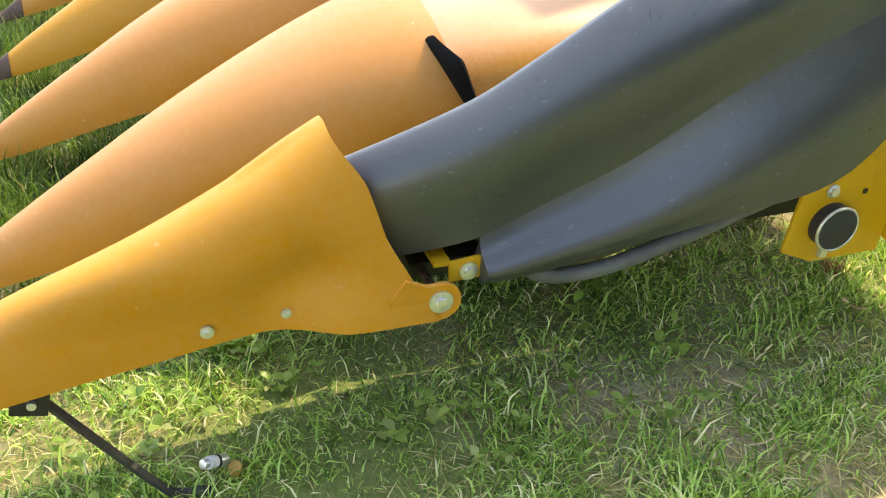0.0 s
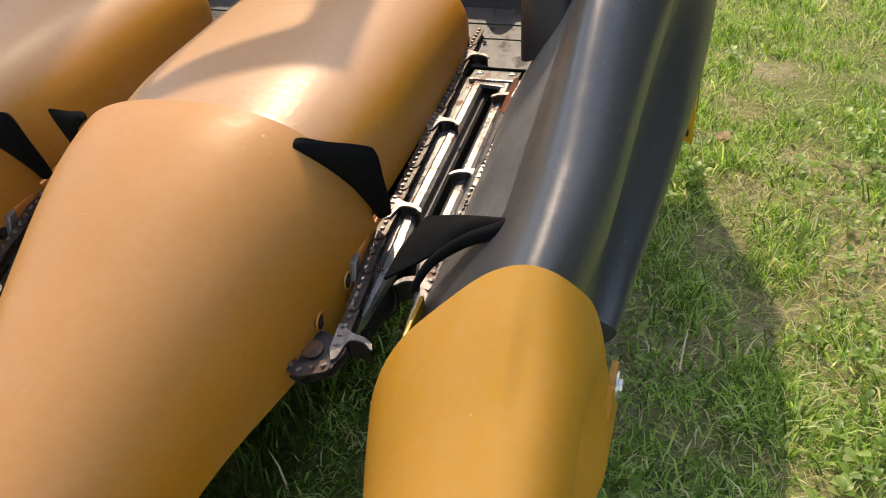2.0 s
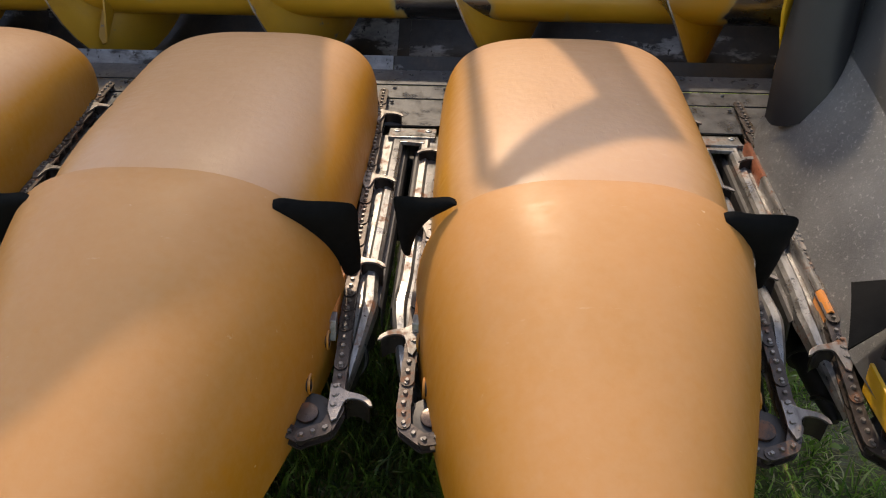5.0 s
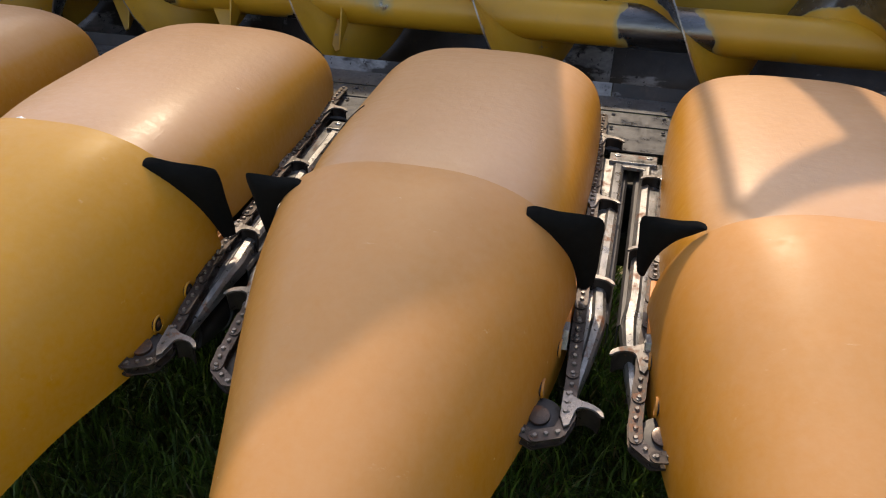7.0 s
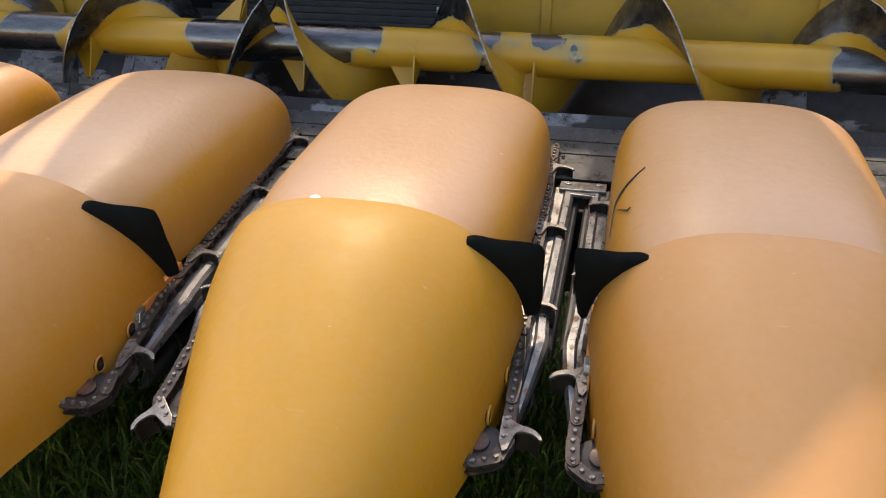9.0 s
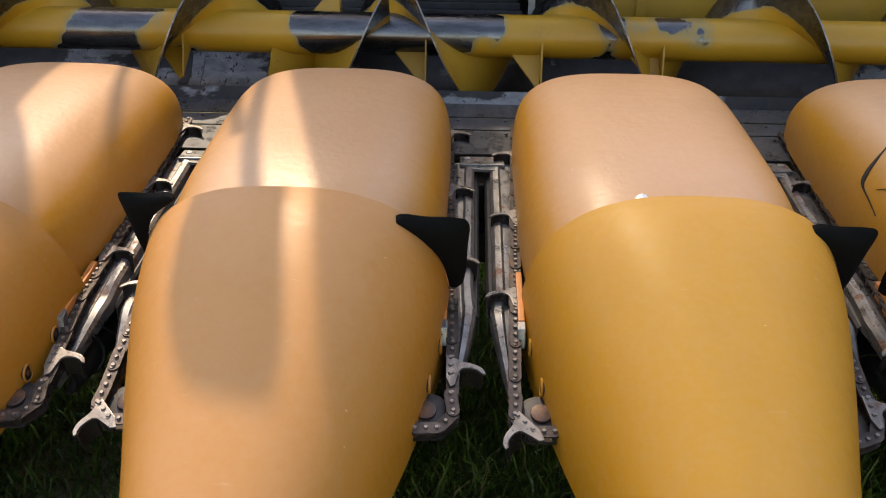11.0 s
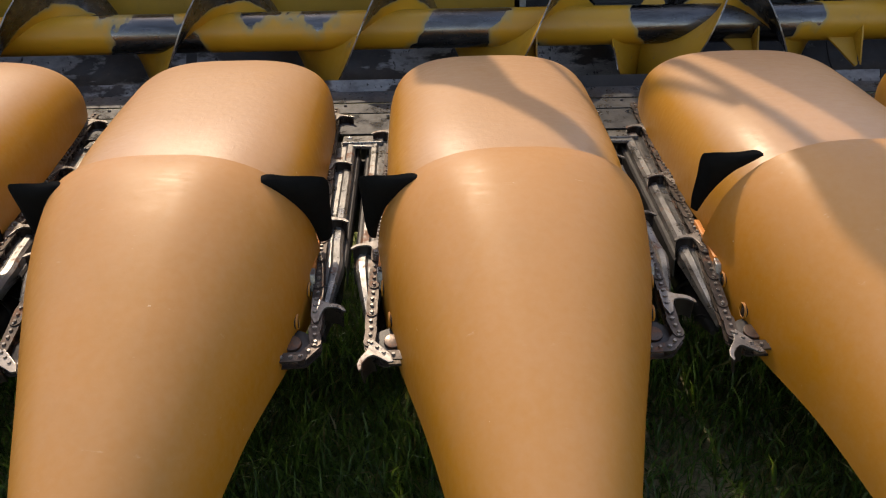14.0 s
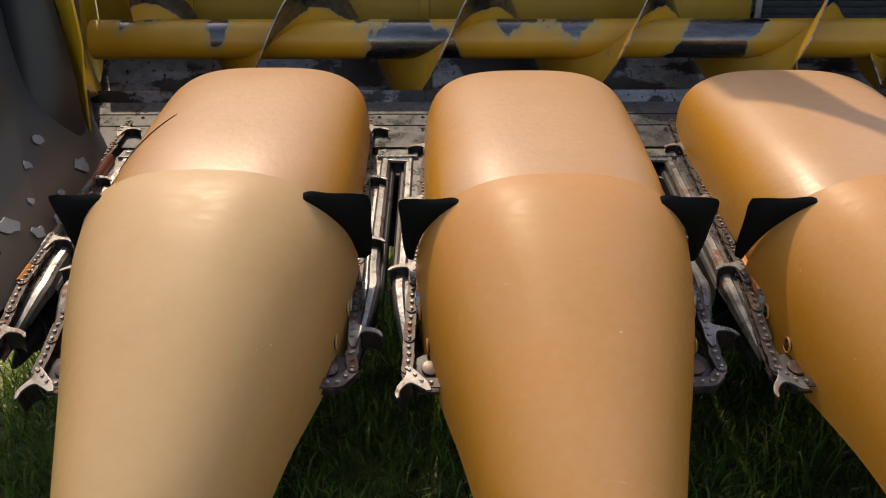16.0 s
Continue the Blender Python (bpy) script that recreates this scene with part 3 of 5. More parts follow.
def build_snout(x, material, label):
    ob = thing("corn_snout", (x, 0, 0), label, "snout", "corn snouts")
    ys = list(np.linspace(-1.80, -1.0, 24)) + list(np.linspace(-0.97, -0.64, 16))
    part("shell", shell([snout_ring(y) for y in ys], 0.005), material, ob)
    tip = [snout_ring(y, 25, 0.004) for y in np.linspace(-1.87, -1.765, 8)]
    tip = [[(0, -1.885, 0.085 + 0.0005 * k) for k in range(25)]] + tip
    part("tip_cap", shell(tip, 0.004), TIP, ob, "dark brown worn steel tip cap")
    for sign in (-1, 1):
        if (x, sign) not in ((SNOUTS[2], -1), (SNOUTS[4], 1)):       # two flaps are lost, one is bent up
            bent = (x, sign) == (SNOUTS[3], -1)
            raised = (x, sign) == (SNOUTS[0], -1)
            build_ear(sign, ob, 0.78 if raised else 0.86 if bent else 0.93, (0, 0.035, 0.030) if bent else (0.012, 0.022, 0.020) if raised else (0, 0, 0))
        for y, z in ((-0.745, 0.466), (-0.822, 0.438)):
            w, low, top, sq = curve_at(SNOUT_LINE, y)
            s = ((z - low) / (top - low)) ** (sq / 2)
            px = w * math.sqrt(1 - s * s) ** (2 / sq)
            back = min(max((y + 1.0) / 0.36, 0), 1) ** 2
            at = Vector((sign * (px - 0.0030), y - 0.015 * back + back * 0.30 * (0.755 - z), z))
            bm = bmesh.new()
            rim = [at + Vector((sign * 0.0045, 0.0160 * math.cos(a), 0.0160 * math.sin(a))) for a in np.linspace(0, 2 * math.pi, 21)]
            tube(bm, rim, 0.0025, 6)
            ring = part("dimple", bm, material, ob, "moulded round bolt recess")
            bm = bmesh.new()
            disc(bm, at, (sign, 0, 0.05), 0.0155, 0.010, 0, 20)
            pit = part("recess", bm, BLACK, ring, "dark recess")
            bm = bmesh.new()
            disc(bm, at + Vector((sign * 0.004, 0, 0)), (sign, 0, 0.05), 0.0065, 0.004, 0.001, 6)
            part("bolt_head", bm, RUSTY, ring, "rusty bolt head")
    return ob


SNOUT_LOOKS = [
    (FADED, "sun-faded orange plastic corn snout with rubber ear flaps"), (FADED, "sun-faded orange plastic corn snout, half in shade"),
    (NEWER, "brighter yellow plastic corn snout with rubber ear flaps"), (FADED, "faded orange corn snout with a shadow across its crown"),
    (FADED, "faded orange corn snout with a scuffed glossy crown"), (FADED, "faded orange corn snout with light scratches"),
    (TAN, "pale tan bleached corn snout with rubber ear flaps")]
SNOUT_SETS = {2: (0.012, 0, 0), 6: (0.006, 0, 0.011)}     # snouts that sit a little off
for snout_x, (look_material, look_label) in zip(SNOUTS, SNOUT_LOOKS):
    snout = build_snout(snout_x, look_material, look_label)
    snout.location += Vector(SNOUT_SETS.get(SNOUTS.index(snout_x), (0, 0, 0)))
    if snout_x == SNOUTS[4]:
        speck = bmesh.new()
        disc(speck, (0.008, -0.668, 0.7650), (0, -0.15, 1), 0.0030, 0.003, 0.0005, 10)
        part("tar_speck", speck, BLACK, snout, "small dark speck on the crown")


# ---- hoods between the rows ----
HOOD_LINE = [  # y, half width, lower edge, crown, squareness
    (-0.66, 0.270, 0.49, 0.720, 2.9), (-0.45, 0.293, 0.515, 0.760, 3.0), (-0.20, 0.299, 0.545, 0.781, 3.0), (0.00, 0.300, 0.570, 0.792, 3.0), (0.10, 0.298, 0.582, 0.792, 3.1),
    (0.19, 0.290, 0.590, 0.783, 3.1), (0.25, 0.278, 0.597, 0.760, 3.0), (0.29, 0.258, 0.600, 0.713, 2.8), (0.305, 0.238, 0.600, 0.660, 2.6)]


def build_hood(x, crack, bolt):
    label = "faded orange plastic row hood between the deck plates"
    if crack:
        label = "faded orange row hood with a split in its side"
    ob = thing("row_hood", (x, 0, 0), label, "hood", "row hoods")
    rings = []
    for y in list(np.linspace(-0.66, 0.08, 17)) + list(np.linspace(0.11, 0.305, 14)):
        w, low, top, sq = curve_at(HOOD_LINE, y)
        ring = []
        for k in range(41):
            a = math.pi * k / 40
            c, s = math.cos(a), math.sin(a)
            ring.append((-w * math.copysign(abs(c) ** (2 / sq), c), y, low + (top - low) * s ** (2 / sq)))
        rings.append(ring)
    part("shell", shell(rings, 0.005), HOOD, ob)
    for sign in (-1, 1):
        bm = bmesh.new()
        prism(bm, [(-0.675, 0.462), (-0.50, 0.484), (-0.50, 0.525), (-0.665, 0.502)], sign * 0.297, sign * 0.310, "x", 0.003)
        strip = part("guide_strip", bm, ORANGE, ob, "orange plastic guide strip")
        bm = bmesh.new()
        prism(bm, [(-0.700, 0.457), (-0.676, 0.460), (-0.668, 0.501), (-0.690, 0.495)], sign * 0.296, sign * 0.312, "x", 0.002)
        part("end_clip", bm, GALV, strip, "bright steel end clip")
    for n, (width, path) in enumerate(crack):
        rows = []
        line = soft_line(path, 4)
        for k, (cx, cy) in enumerate(line):
            w, low, top, sq = curve_at(HOOD_LINE, cy)
            cz = low + (top - low) * max(0.02, 1 - (abs(cx) / w) ** sq) ** (1 / sq) + 0.0015
            half = 0.0008 + width * math.sin(math.pi * min(1.0, (k + 0.3) / len(line))) ** 1.5
            rows.append([(cx - 0.002, cy - half, cz), (cx - 0.002, cy + half, cz)])
        part("split", shell(rows, 0.002), BLACK, ob, "dark open split in the plastic")
    if bolt:
        bm = bmesh.new()
        hexbolt(bm, (-0.085, -0.615, 0.744), (0, -0.3, 1), 0.010)
        part("bolt", bm, ZINC, ob, "zinc hex bolt")
    return ob


SPLITS = {  # width and path of the splits in two of the hoods
    1: ((0.007, ((-0.227, -0.246), (-0.252, -0.264), (-0.273, -0.276), (-0.283, -0.290), (-0.286, -0.340), (-0.288, -0.391))), (0.003, ((-0.276, -0.347), (-0.258, -0.400), (-0.250, -0.403)))),
    6: ((0.006, ((-0.165, -0.205), (-0.190, -0.245), (-0.215, -0.290), (-0.240, -0.345), (-0.262, -0.400))),)}
for i, hood_x in enumerate(SNOUTS):
    hood = build_hood(hood_x, SPLITS.get(i, ()), i == 2)
    if i == 6:
        hood.location.z, hood.rotation_euler.x = 0.010, radians(1.2)


# ---- row units: deck plates, rolls, chains ----
def deck_z(y):
    return 0.548 + 0.12 * y - 0.20 * max(0.0, -0.62 - y)


def tilt(y, x=0.0, dz=0.0, turn=0.0):
    """A pose on the sloping deck of a row."""
    return Matrix.Translation((x, y, deck_z(y) + dz)) @ Euler((math.atan(0.12 if y > -0.62 else 0.32), 0, 0)).to_matrix().to_4x4() @ Matrix.Rotation(turn, 4, "Z")


def link_mesh():
    """One chain link: two side plates with rounded ends, bright rivet heads and a roller."""
    bm = bmesh.new()
    outline = []
    for cy, lo in ((0.0195, 0), (-0.0195, math.pi)):
        outline += [(0.0120 * math.cos(lo + a), cy + 0.0120 * math.sin(lo + a)) for a in np.linspace(0, math.pi, 6)]
    for lo, hi in ((-0.012, -0.008), (0.008, 0.012)):
        prism(bm, outline, lo, hi)
    disc(bm, (0, 0.020, 0), (0, 0, 1), 0.008, 0.017, 0, 10)
    faces = len(bm.faces)
    for y in (-0.0195, 0.0, 0.0195):
        disc(bm, (0, y, 0.0140), (0, 0, 1), 0.0048, 0.005, 0, 8, 0.0034)
    bm.faces.ensure_lookup_table()
    for n in range(faces, len(bm.faces)):
        bm.faces[n].material_index = 1
    data = bpy.data.meshes.new("chain_link")
    bm.to_mesh(data)
    bm.free()
    data.materials.append(CHAIN)
    data.materials.append(LUGTOP)
    return data


def lug_mesh():
    """A gathering lug: a claw that reaches over the gap from a pointed foot, with a tall wall under its front edge."""
    bm = bmesh.new()
    back = soft_line([(0.013, 0.024), (0.001, 0.020), (-0.018, 0.009), (-0.042, 0.003), (-0.058, -0.008), (-0.063, -0.020)], 3)
    front = soft_line([(-0.058, -0.020), (-0.046, -0.010), (-0.028, -0.006), (-0.016, -0.010), (-0.011, -0.024), (-0.006, -0.046)], 3)
    prism(bm, back + front + [(0.003, -0.052), (0.012, -0.030)], 0.013, 0.018, "z", 0.001)
    faces = len(bm.faces)
    wall = front[:-5]
    rows = [[(x, y + 0.003, 0.014) for x, y in wall], [(x, y + 0.001, -0.006) for x, y in wall], [(x * 0.97, y - 0.003, -0.028) for x, y in wall]]
    merge(bm, shell(rows, 0.004))
    bm.faces.ensure_lookup_table()
    for n in range(faces, len(bm.faces)):
        bm.faces[n].material_index = 1
    for y in (-0.020, 0.0, 0.018):
        disc(bm, (0.004, y, 0.0195), (0, 0, 1), 0.0048, 0.004, 0, 8, 0.0034)
    data = bpy.data.meshes.new("lug")
    bm.to_mesh(data)
    bm.free()
    data.materials.append(LUGTOP)
    data.materials.append(LUGFACE)
    return data


LINK, LUG = link_mesh(), lug_mesh()


def chain_x(y):
    return 0.058 + 0.029 * min(max((y + 0.80) / 0.85, 0), 1.4)


def stripper_plate(sign):
    """The low flat plate along the gap, with a turned-down inner edge and a square end."""
    rows = []
    for y in np.linspace(0.070, -0.580, 12):
        z = deck_z(y) - 0.022
        prof = [(0.011, z - 0.045), (0.011, z - 0.003), (0.014, z), (0.024, z + 0.001), (0.036, z + 0.001)]
        rows.append([(sign * px, y, pz) for px, pz in (prof if sign > 0 else prof[::-1])])
    return shell(rows, 0.003)


def deck_plate(sign):
    """The raised bright bar under the lugs; in front it runs out into a pointed blade."""
    rows = []
    for y in list(np.linspace(0.075, -0.56, 14)) + list(np.linspace(-0.585, -0.79, 12)):
        tip = min(max((-0.575 - y) / 0.215, 0), 1)
        inner = 0.024 - 0.009 * math.sin(min(max((-0.54 - y) / 0.08, 0), 1) * math.pi / 2) + 0.040 * tip ** 1.35
        outer = max(0.074 - 0.014 * tip, inner + 0.006)
        z = deck_z(y) - 0.002 - 0.020 * tip ** 2
        d = outer - inner
        prof = [(inner - 0.001, z - 0.020 * (1 - tip) - 0.006), (inner, z + 0.001), (inner + 0.10 * d, z + 0.006), (inner + 0.34 * d, z + 0.007), (inner + 0.46 * d, z + 0.001), (outer, z - 0.001), (outer + 0.018 * (1 - tip), z - 0.006)]
        rows.append([(sign * px, y, pz) for px, pz in (prof if sign > 0 else prof[::-1])])
    return shell(rows, 0.003)


def build_chain_guard(side):
    """The bright guard strip beside the outermost chain, rusty at its back, with an orange guide in front."""
    edge = (lambda x: x) if side > 0 else (lambda x: 2 * MIDDLE - x)
    ob = thing("chain_guard", (edge(0.452), 0, 0), "thin bright steel chain guard strip, rusty at its back", "guard", "chain guards")
    for name, y0, y1, mat, label in (("rusty_end", 0.030, -0.130, RED_RUST, "red rusty end of the strip"), ("strip", -0.132, -0.548, GALV, ""), ("guide_strip", -0.550, -0.615, ORANGE, "orange plastic guide strip")):
        rows = []
        for y in np.linspace(y0, y1, 5):
            z = deck_z(y)
            line = [(-0.004, z - 0.010), (-0.003, z + 0.024), (0.002, z + 0.028), (0.007, z + 0.025)]
            rows.append([(side * px, y, pz) for px, pz in (line if side > 0 else line[::-1])])
        part(name, shell(rows, 0.003), mat, ob, label)


def build_row(x, left, right):
    """left, right: where along y the lugs of the two chains stand."""
    ob = thing("row_unit", (x, 0, 0), "worn steel row unit with deck plates and gathering chains", "row unit", "row units")
    for y0, y1, dz in ((0.125, 0.275, 0.0), (0.278, 0.355, 0.003), (0.359, 0.455, 0.006)):
        rows = [[(px, y, deck_z(y) + 0.004 + dz) for px in np.linspace(-0.32, 0.32, 9)] for y in np.linspace(y0, y1, 5)]
        part("rear_plate", shell(rows, 0.004), DULL, ob, "dull galvanised rear sheet with rivets")
    # black block added below the deck so that the gap reads dark
    bm = bmesh.new()
    box(bm, (-0.125, -0.02, 0.300), (0.125, 0.44, 0.395), 0.012)
    box(bm, (-0.118, 0.06, 0.395), (0.118, 0.44, 0.500), 0.010)
    part("gearbox", bm, BLACK, ob, "black block below the deck, added to darken the slot")
    bm = bmesh.new()
    prism(bm, [(-0.060, 0.046), (0.060, 0.046), (0.060, 0.106), (-0.060, 0.106)], 0.556, 0.566, "z", 0.002)
    prism(bm, [(-0.030, 0.030), (0.034, 0.022), (0.034, 0.046), (-0.030, 0.046)], 0.550, 0.560, "z", 0.002)
    cross = part("cross_bar", bm, GALV, ob, "bright steel cross bar")
    for bx, by in ((-0.040, 0.086), (0.040, 0.086)):
        bm = bmesh.new()
        disc(bm, (bx, by, 0.5675), (0, 0, 1), 0.009, 0.004, 0.001, 14)
        disc(bm, (bx, by, 0.5700), (0, 0, 1), 0.004, 0.004, 0.001, 10)
        part("bolt", bm, ZINC, cross)
    for bx, by in ((-0.07, 0.250), (0.07, 0.245), (-0.07, 0.335), (0.07, 0.335), (-0.06, 0.43), (0.06, 0.43)):
        bm = bmesh.new()
        disc(bm, (bx, by, deck_z(by) + 0.010), (0, 0, 1), 0.006, 0.005, 0.001, 12, 0.004)
        part("rivet", bm, DULL, ob)
    for sign in (-1, 1):
        for name, bm, mat, label in (("stripper_plate", stripper_plate(sign), STRAP, "grey stripper plate along the gap"), ("deck_plate", deck_plate(sign), GALV, "bright worn deck plate with a pointed front")):
            smooth(bm, 0.22)
            part(name, bm, mat, ob, label)
        bm = bmesh.new()
        box(bm, (min(sign * 0.092, sign * 0.108), -0.50, 0.500), (max(sign * 0.092, sign * 0.108), 0.10, 0.520))
        for v in bm.verts:
            v.co.z += 0.12 * v.co.y
        part("wear_strip", bm, RUSTY, ob, "rusty chain wear strip")
        bm = bmesh.new()
        tube(bm, [(sign * 0.062, y, 0.430 + 0.12 * y) for y in (-0.56, 0.15)], 0.036, 14)
        part("stalk_roll", bm, BLACK, ob, "dark stalk roll below the deck")
        bm = bmesh.new()
        tube(bm, [(sign * 0.066, y, 0.432 + 0.12 * y) for y in (-0.735, -0.70, -0.64, -0.56)], [0.006, 0.016, 0.026, 0.032], 14)
        turns = [(sign * 0.066 + (0.010 + 0.030 * t) * math.cos(t * 9.5), -0.73 + 0.17 * t, 0.432 + 0.12 * (-0.73 + 0.17 * t) + (0.010 + 0.030 * t) * math.sin(t * 9.5)) for t in np.linspace(0, 1, 26)]
        tube(bm, turns, 0.0050, 6)
        part("roll_nose", bm, BLACK, ob, "dark spiral roll nose")
        # frame arm, hinge and sprocket
        bm = bmesh.new()
        prism(bm, [(-0.88, 0.365), (-0.82, 0.355), (0.42, 0.49), (0.42, 0.565), (-0.80, 0.412), (-0.88, 0.400)], sign * 0.125, sign * 0.190, "x", 0.006)
        part("frame_arm", bm, BLACK, ob, "black steel frame arm")
        cx, cy = sign * 0.106, -0.846
        bm = bmesh.new()
        disc(bm, (0, 0, 0), (0, 0, 1), 0.046, 0.008, 0.002, 28)
        disc(bm, (0, 0, 0.006), (0, 0, 1), 0.036, 0.006, 0.002, 28)
        sprocket = part("sprocket", bm, STRAP, ob, "dark idler sprocket")
        sprocket.matrix_local = tilt(cy, cx)
        bm = bmesh.new()
        disc(bm, (0, 0, 0.012), (0, 0, 1), 0.020, 0.008, 0.003, 24)
        part("hub", bm, RUSTY, sprocket, "rusty hub")
        # chain: straight run, then round the sprocket and back under the snout
        step = 0.0405
        lug_y = right if sign > 0 else left
        y = lug_y + step * math.floor((0.28 - lug_y) / step)
        first = round((y - lug_y) / step)
        run = []
        while y > -0.828:
            run.append((y, chain_x(y), 0.0))
            y -= step
        radius = abs(cx) - chain_x(-0.9)
        a = (cy - y) / radius
        while a < 3.0:
            run.append((cy - radius * math.sin(a), abs(cx) - radius * math.cos(a), a))
            a += step / radius
        for i, (y, px, a) in enumerate(run):
            if i % 8 == first % 8 and a < 1.9:
                m = tilt(y, sign * px, 0.010, sign * a)
                shared("lug", LUG, ob, m if sign > 0 else m @ Matrix.Diagonal((-1, 1, 1, 1)))
            shared("chain_link", LINK, ob, tilt(y, sign * px, 0.010 + (0.003 if i % 2 else 0), sign * a))
    return ob


build_chain_guard(1)
build_chain_guard(-1)
# the chains have stopped at two different points
for first_row, rows_x, lug_left, lug_right in ((ROWS[0] + 0.009, [x + 0.009 for x in ROWS[1:3]], 0.150, -0.040), (ROWS[3] + 0.003, ROWS[4:], 0.215, 0.090)):
    row_unit = build_row(first_row, lug_left, lug_right)
    for row_x in rows_x:
        copy_thing(row_unit, pose(row_x, 0, 0))


# ---- end snouts, fenders and end sheets; side -1 mirrors them to the far end ----
def ends(side):
    """Maps the near end's x to either end."""
    return (lambda x: x) if side > 0 else (lambda x: 2 * MIDDLE - x)


END_LINE = [  # y, inner x, crown x, outer x, inner lower edge, outer lower edge, crown height
    (-1.90, 0.685, 0.70, 0.715, 0.285, 0.285, 0.315), (-1.75, 0.640, 0.70, 0.750, 0.295, 0.302, 0.403), (-1.57, 0.580, 0.705, 0.780, 0.315, 0.328, 0.490),
    (-1.35, 0.535, 0.712, 0.792, 0.345, 0.362, 0.582), (-1.19, 0.500, 0.710, 0.797, 0.380, 0.394, 0.660), (-1.135, 0.487, 0.706, 0.798, 0.400, 0.404, 0.693), (-1.09, 0.476, 0.703, 0.798, 0.418, 0.388, 0.721),
    (-1.02, 0.462, 0.695, 0.798, 0.450, 0.385, 0.760)]


def ease(t):
    t = min(max(t, 0.0), 1.0)
    return t * t * (3 - 2 * t)


def end_ring(y, m=49):
    xi, xc, xo, zi, zo, top = curve_at(END_LINE, y)
    near = min(max((y + 1.25) / 0.23, 0), 1) ** 2
    ring = []
    for k in range(m):
        t = k / (m - 1)
        a = math.pi * t
        c, s = math.cos(a), math.sin(a)
        if t < 0.5:
            x, z = xc - (xc - xi) * abs(c) ** (2 / 1.65), zi + (top - zi) * s ** (2 / 1.65)
            push = -0.05 * max(0, 0.75 - z)
            # a shallow hollow below the crown on the inner flank
            z -= 0.016 * near * math.exp(-((x - 0.575) / 0.06) ** 2)
        else:
            x, z = xc + (xo - xc) * abs(c) ** (2 / 2.6), zo + (top - zo) * s ** (2 / 2.6)
            drop = max(0, 0.757 - z)
            push = 0.03 * ease(drop / 0.10) + 0.30 * min(drop, 0.20) + 0.55 * max(0, drop - 0.20)
        y_out = y + near * push
        if t > 0.5:
            # a scoop in the flank in front of the hinge, and the flared lobe below it
            x -= 0.036 * math.exp(-((y_out + 1.06) / 0.080) ** 2 - ((z - 0.505) / 0.060) ** 2)
            x -= 0.030 * ease((0.56 - z) / 0.14) * ease((-1.05 - y_out) / 0.12) * ease((y + 1.75) / 0.35)
            x += 0.010 * ease((0.46 - z) / 0.06) * ease((y_out + 1.08) / 0.08)
        ring.append((x, y_out, z))
    return ring


def build_end_snout(side):
    fx = ends(side)
    ob = thing("end_snout", (fx(0.70), 0, 0), "bright yellow plastic end snout hinged to the fender", "snout", "end snouts")
    base = fx(0.70)

    def local(p):
        return (fx(p[0]) - base, p[1], p[2])
    ys = list(np.linspace(-1.90, -1.25, 18)) + list(np.linspace(-1.22, -1.02, 12))
    rings = [[local(p) for p in end_ring(y)] for y in ys]
    if side < 0:
        rings = [r[::-1] for r in rings]
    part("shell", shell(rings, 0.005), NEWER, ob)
    # hinge ear with its washer and bolt, rivets along the lower edge
    bm = bmesh.new()
    lobe = [(-0.833 + 0.040 * math.cos(a), 0.423 + 0.040 * math.sin(a)) for a in np.linspace(-1.9, 1.9, 16)] + [(-0.862, 0.462), (-0.900, 0.480), (-0.930, 0.440), (-0.92, 0.392), (-0.88, 0.390)]
    x0, x1 = fx(0.792) - base, fx(0.803) - base
    prism(bm, lobe, min(x0, x1), max(x0, x1), "x", 0.0015)
    part("hinge_ear", bm, NEWER, ob, "yellow plastic hinge ear")
    for y, z, size, mat in ((-0.833, 0.425, 0.015, ZINC), (-1.111, 0.437, 0.006, ZINC), (-1.247, 0.418, 0.008, ZINC)):
        bm = bmesh.new()
        at = Vector((fx(0.804 if y > -1.0 else 0.779 if y > -1.2 else 0.770) - base, y, z))
        disc(bm, at, (side, 0, 0), size * 1.55, 0.006, 0.001, 24)
        disc(bm, at + Vector((side * 0.005, 0, 0)), (side, 0, 0), size * 0.8, size * 0.6, 0.002, 8)
        part("bolt", bm, mat, ob, "zinc bolt with a washer")
    return ob


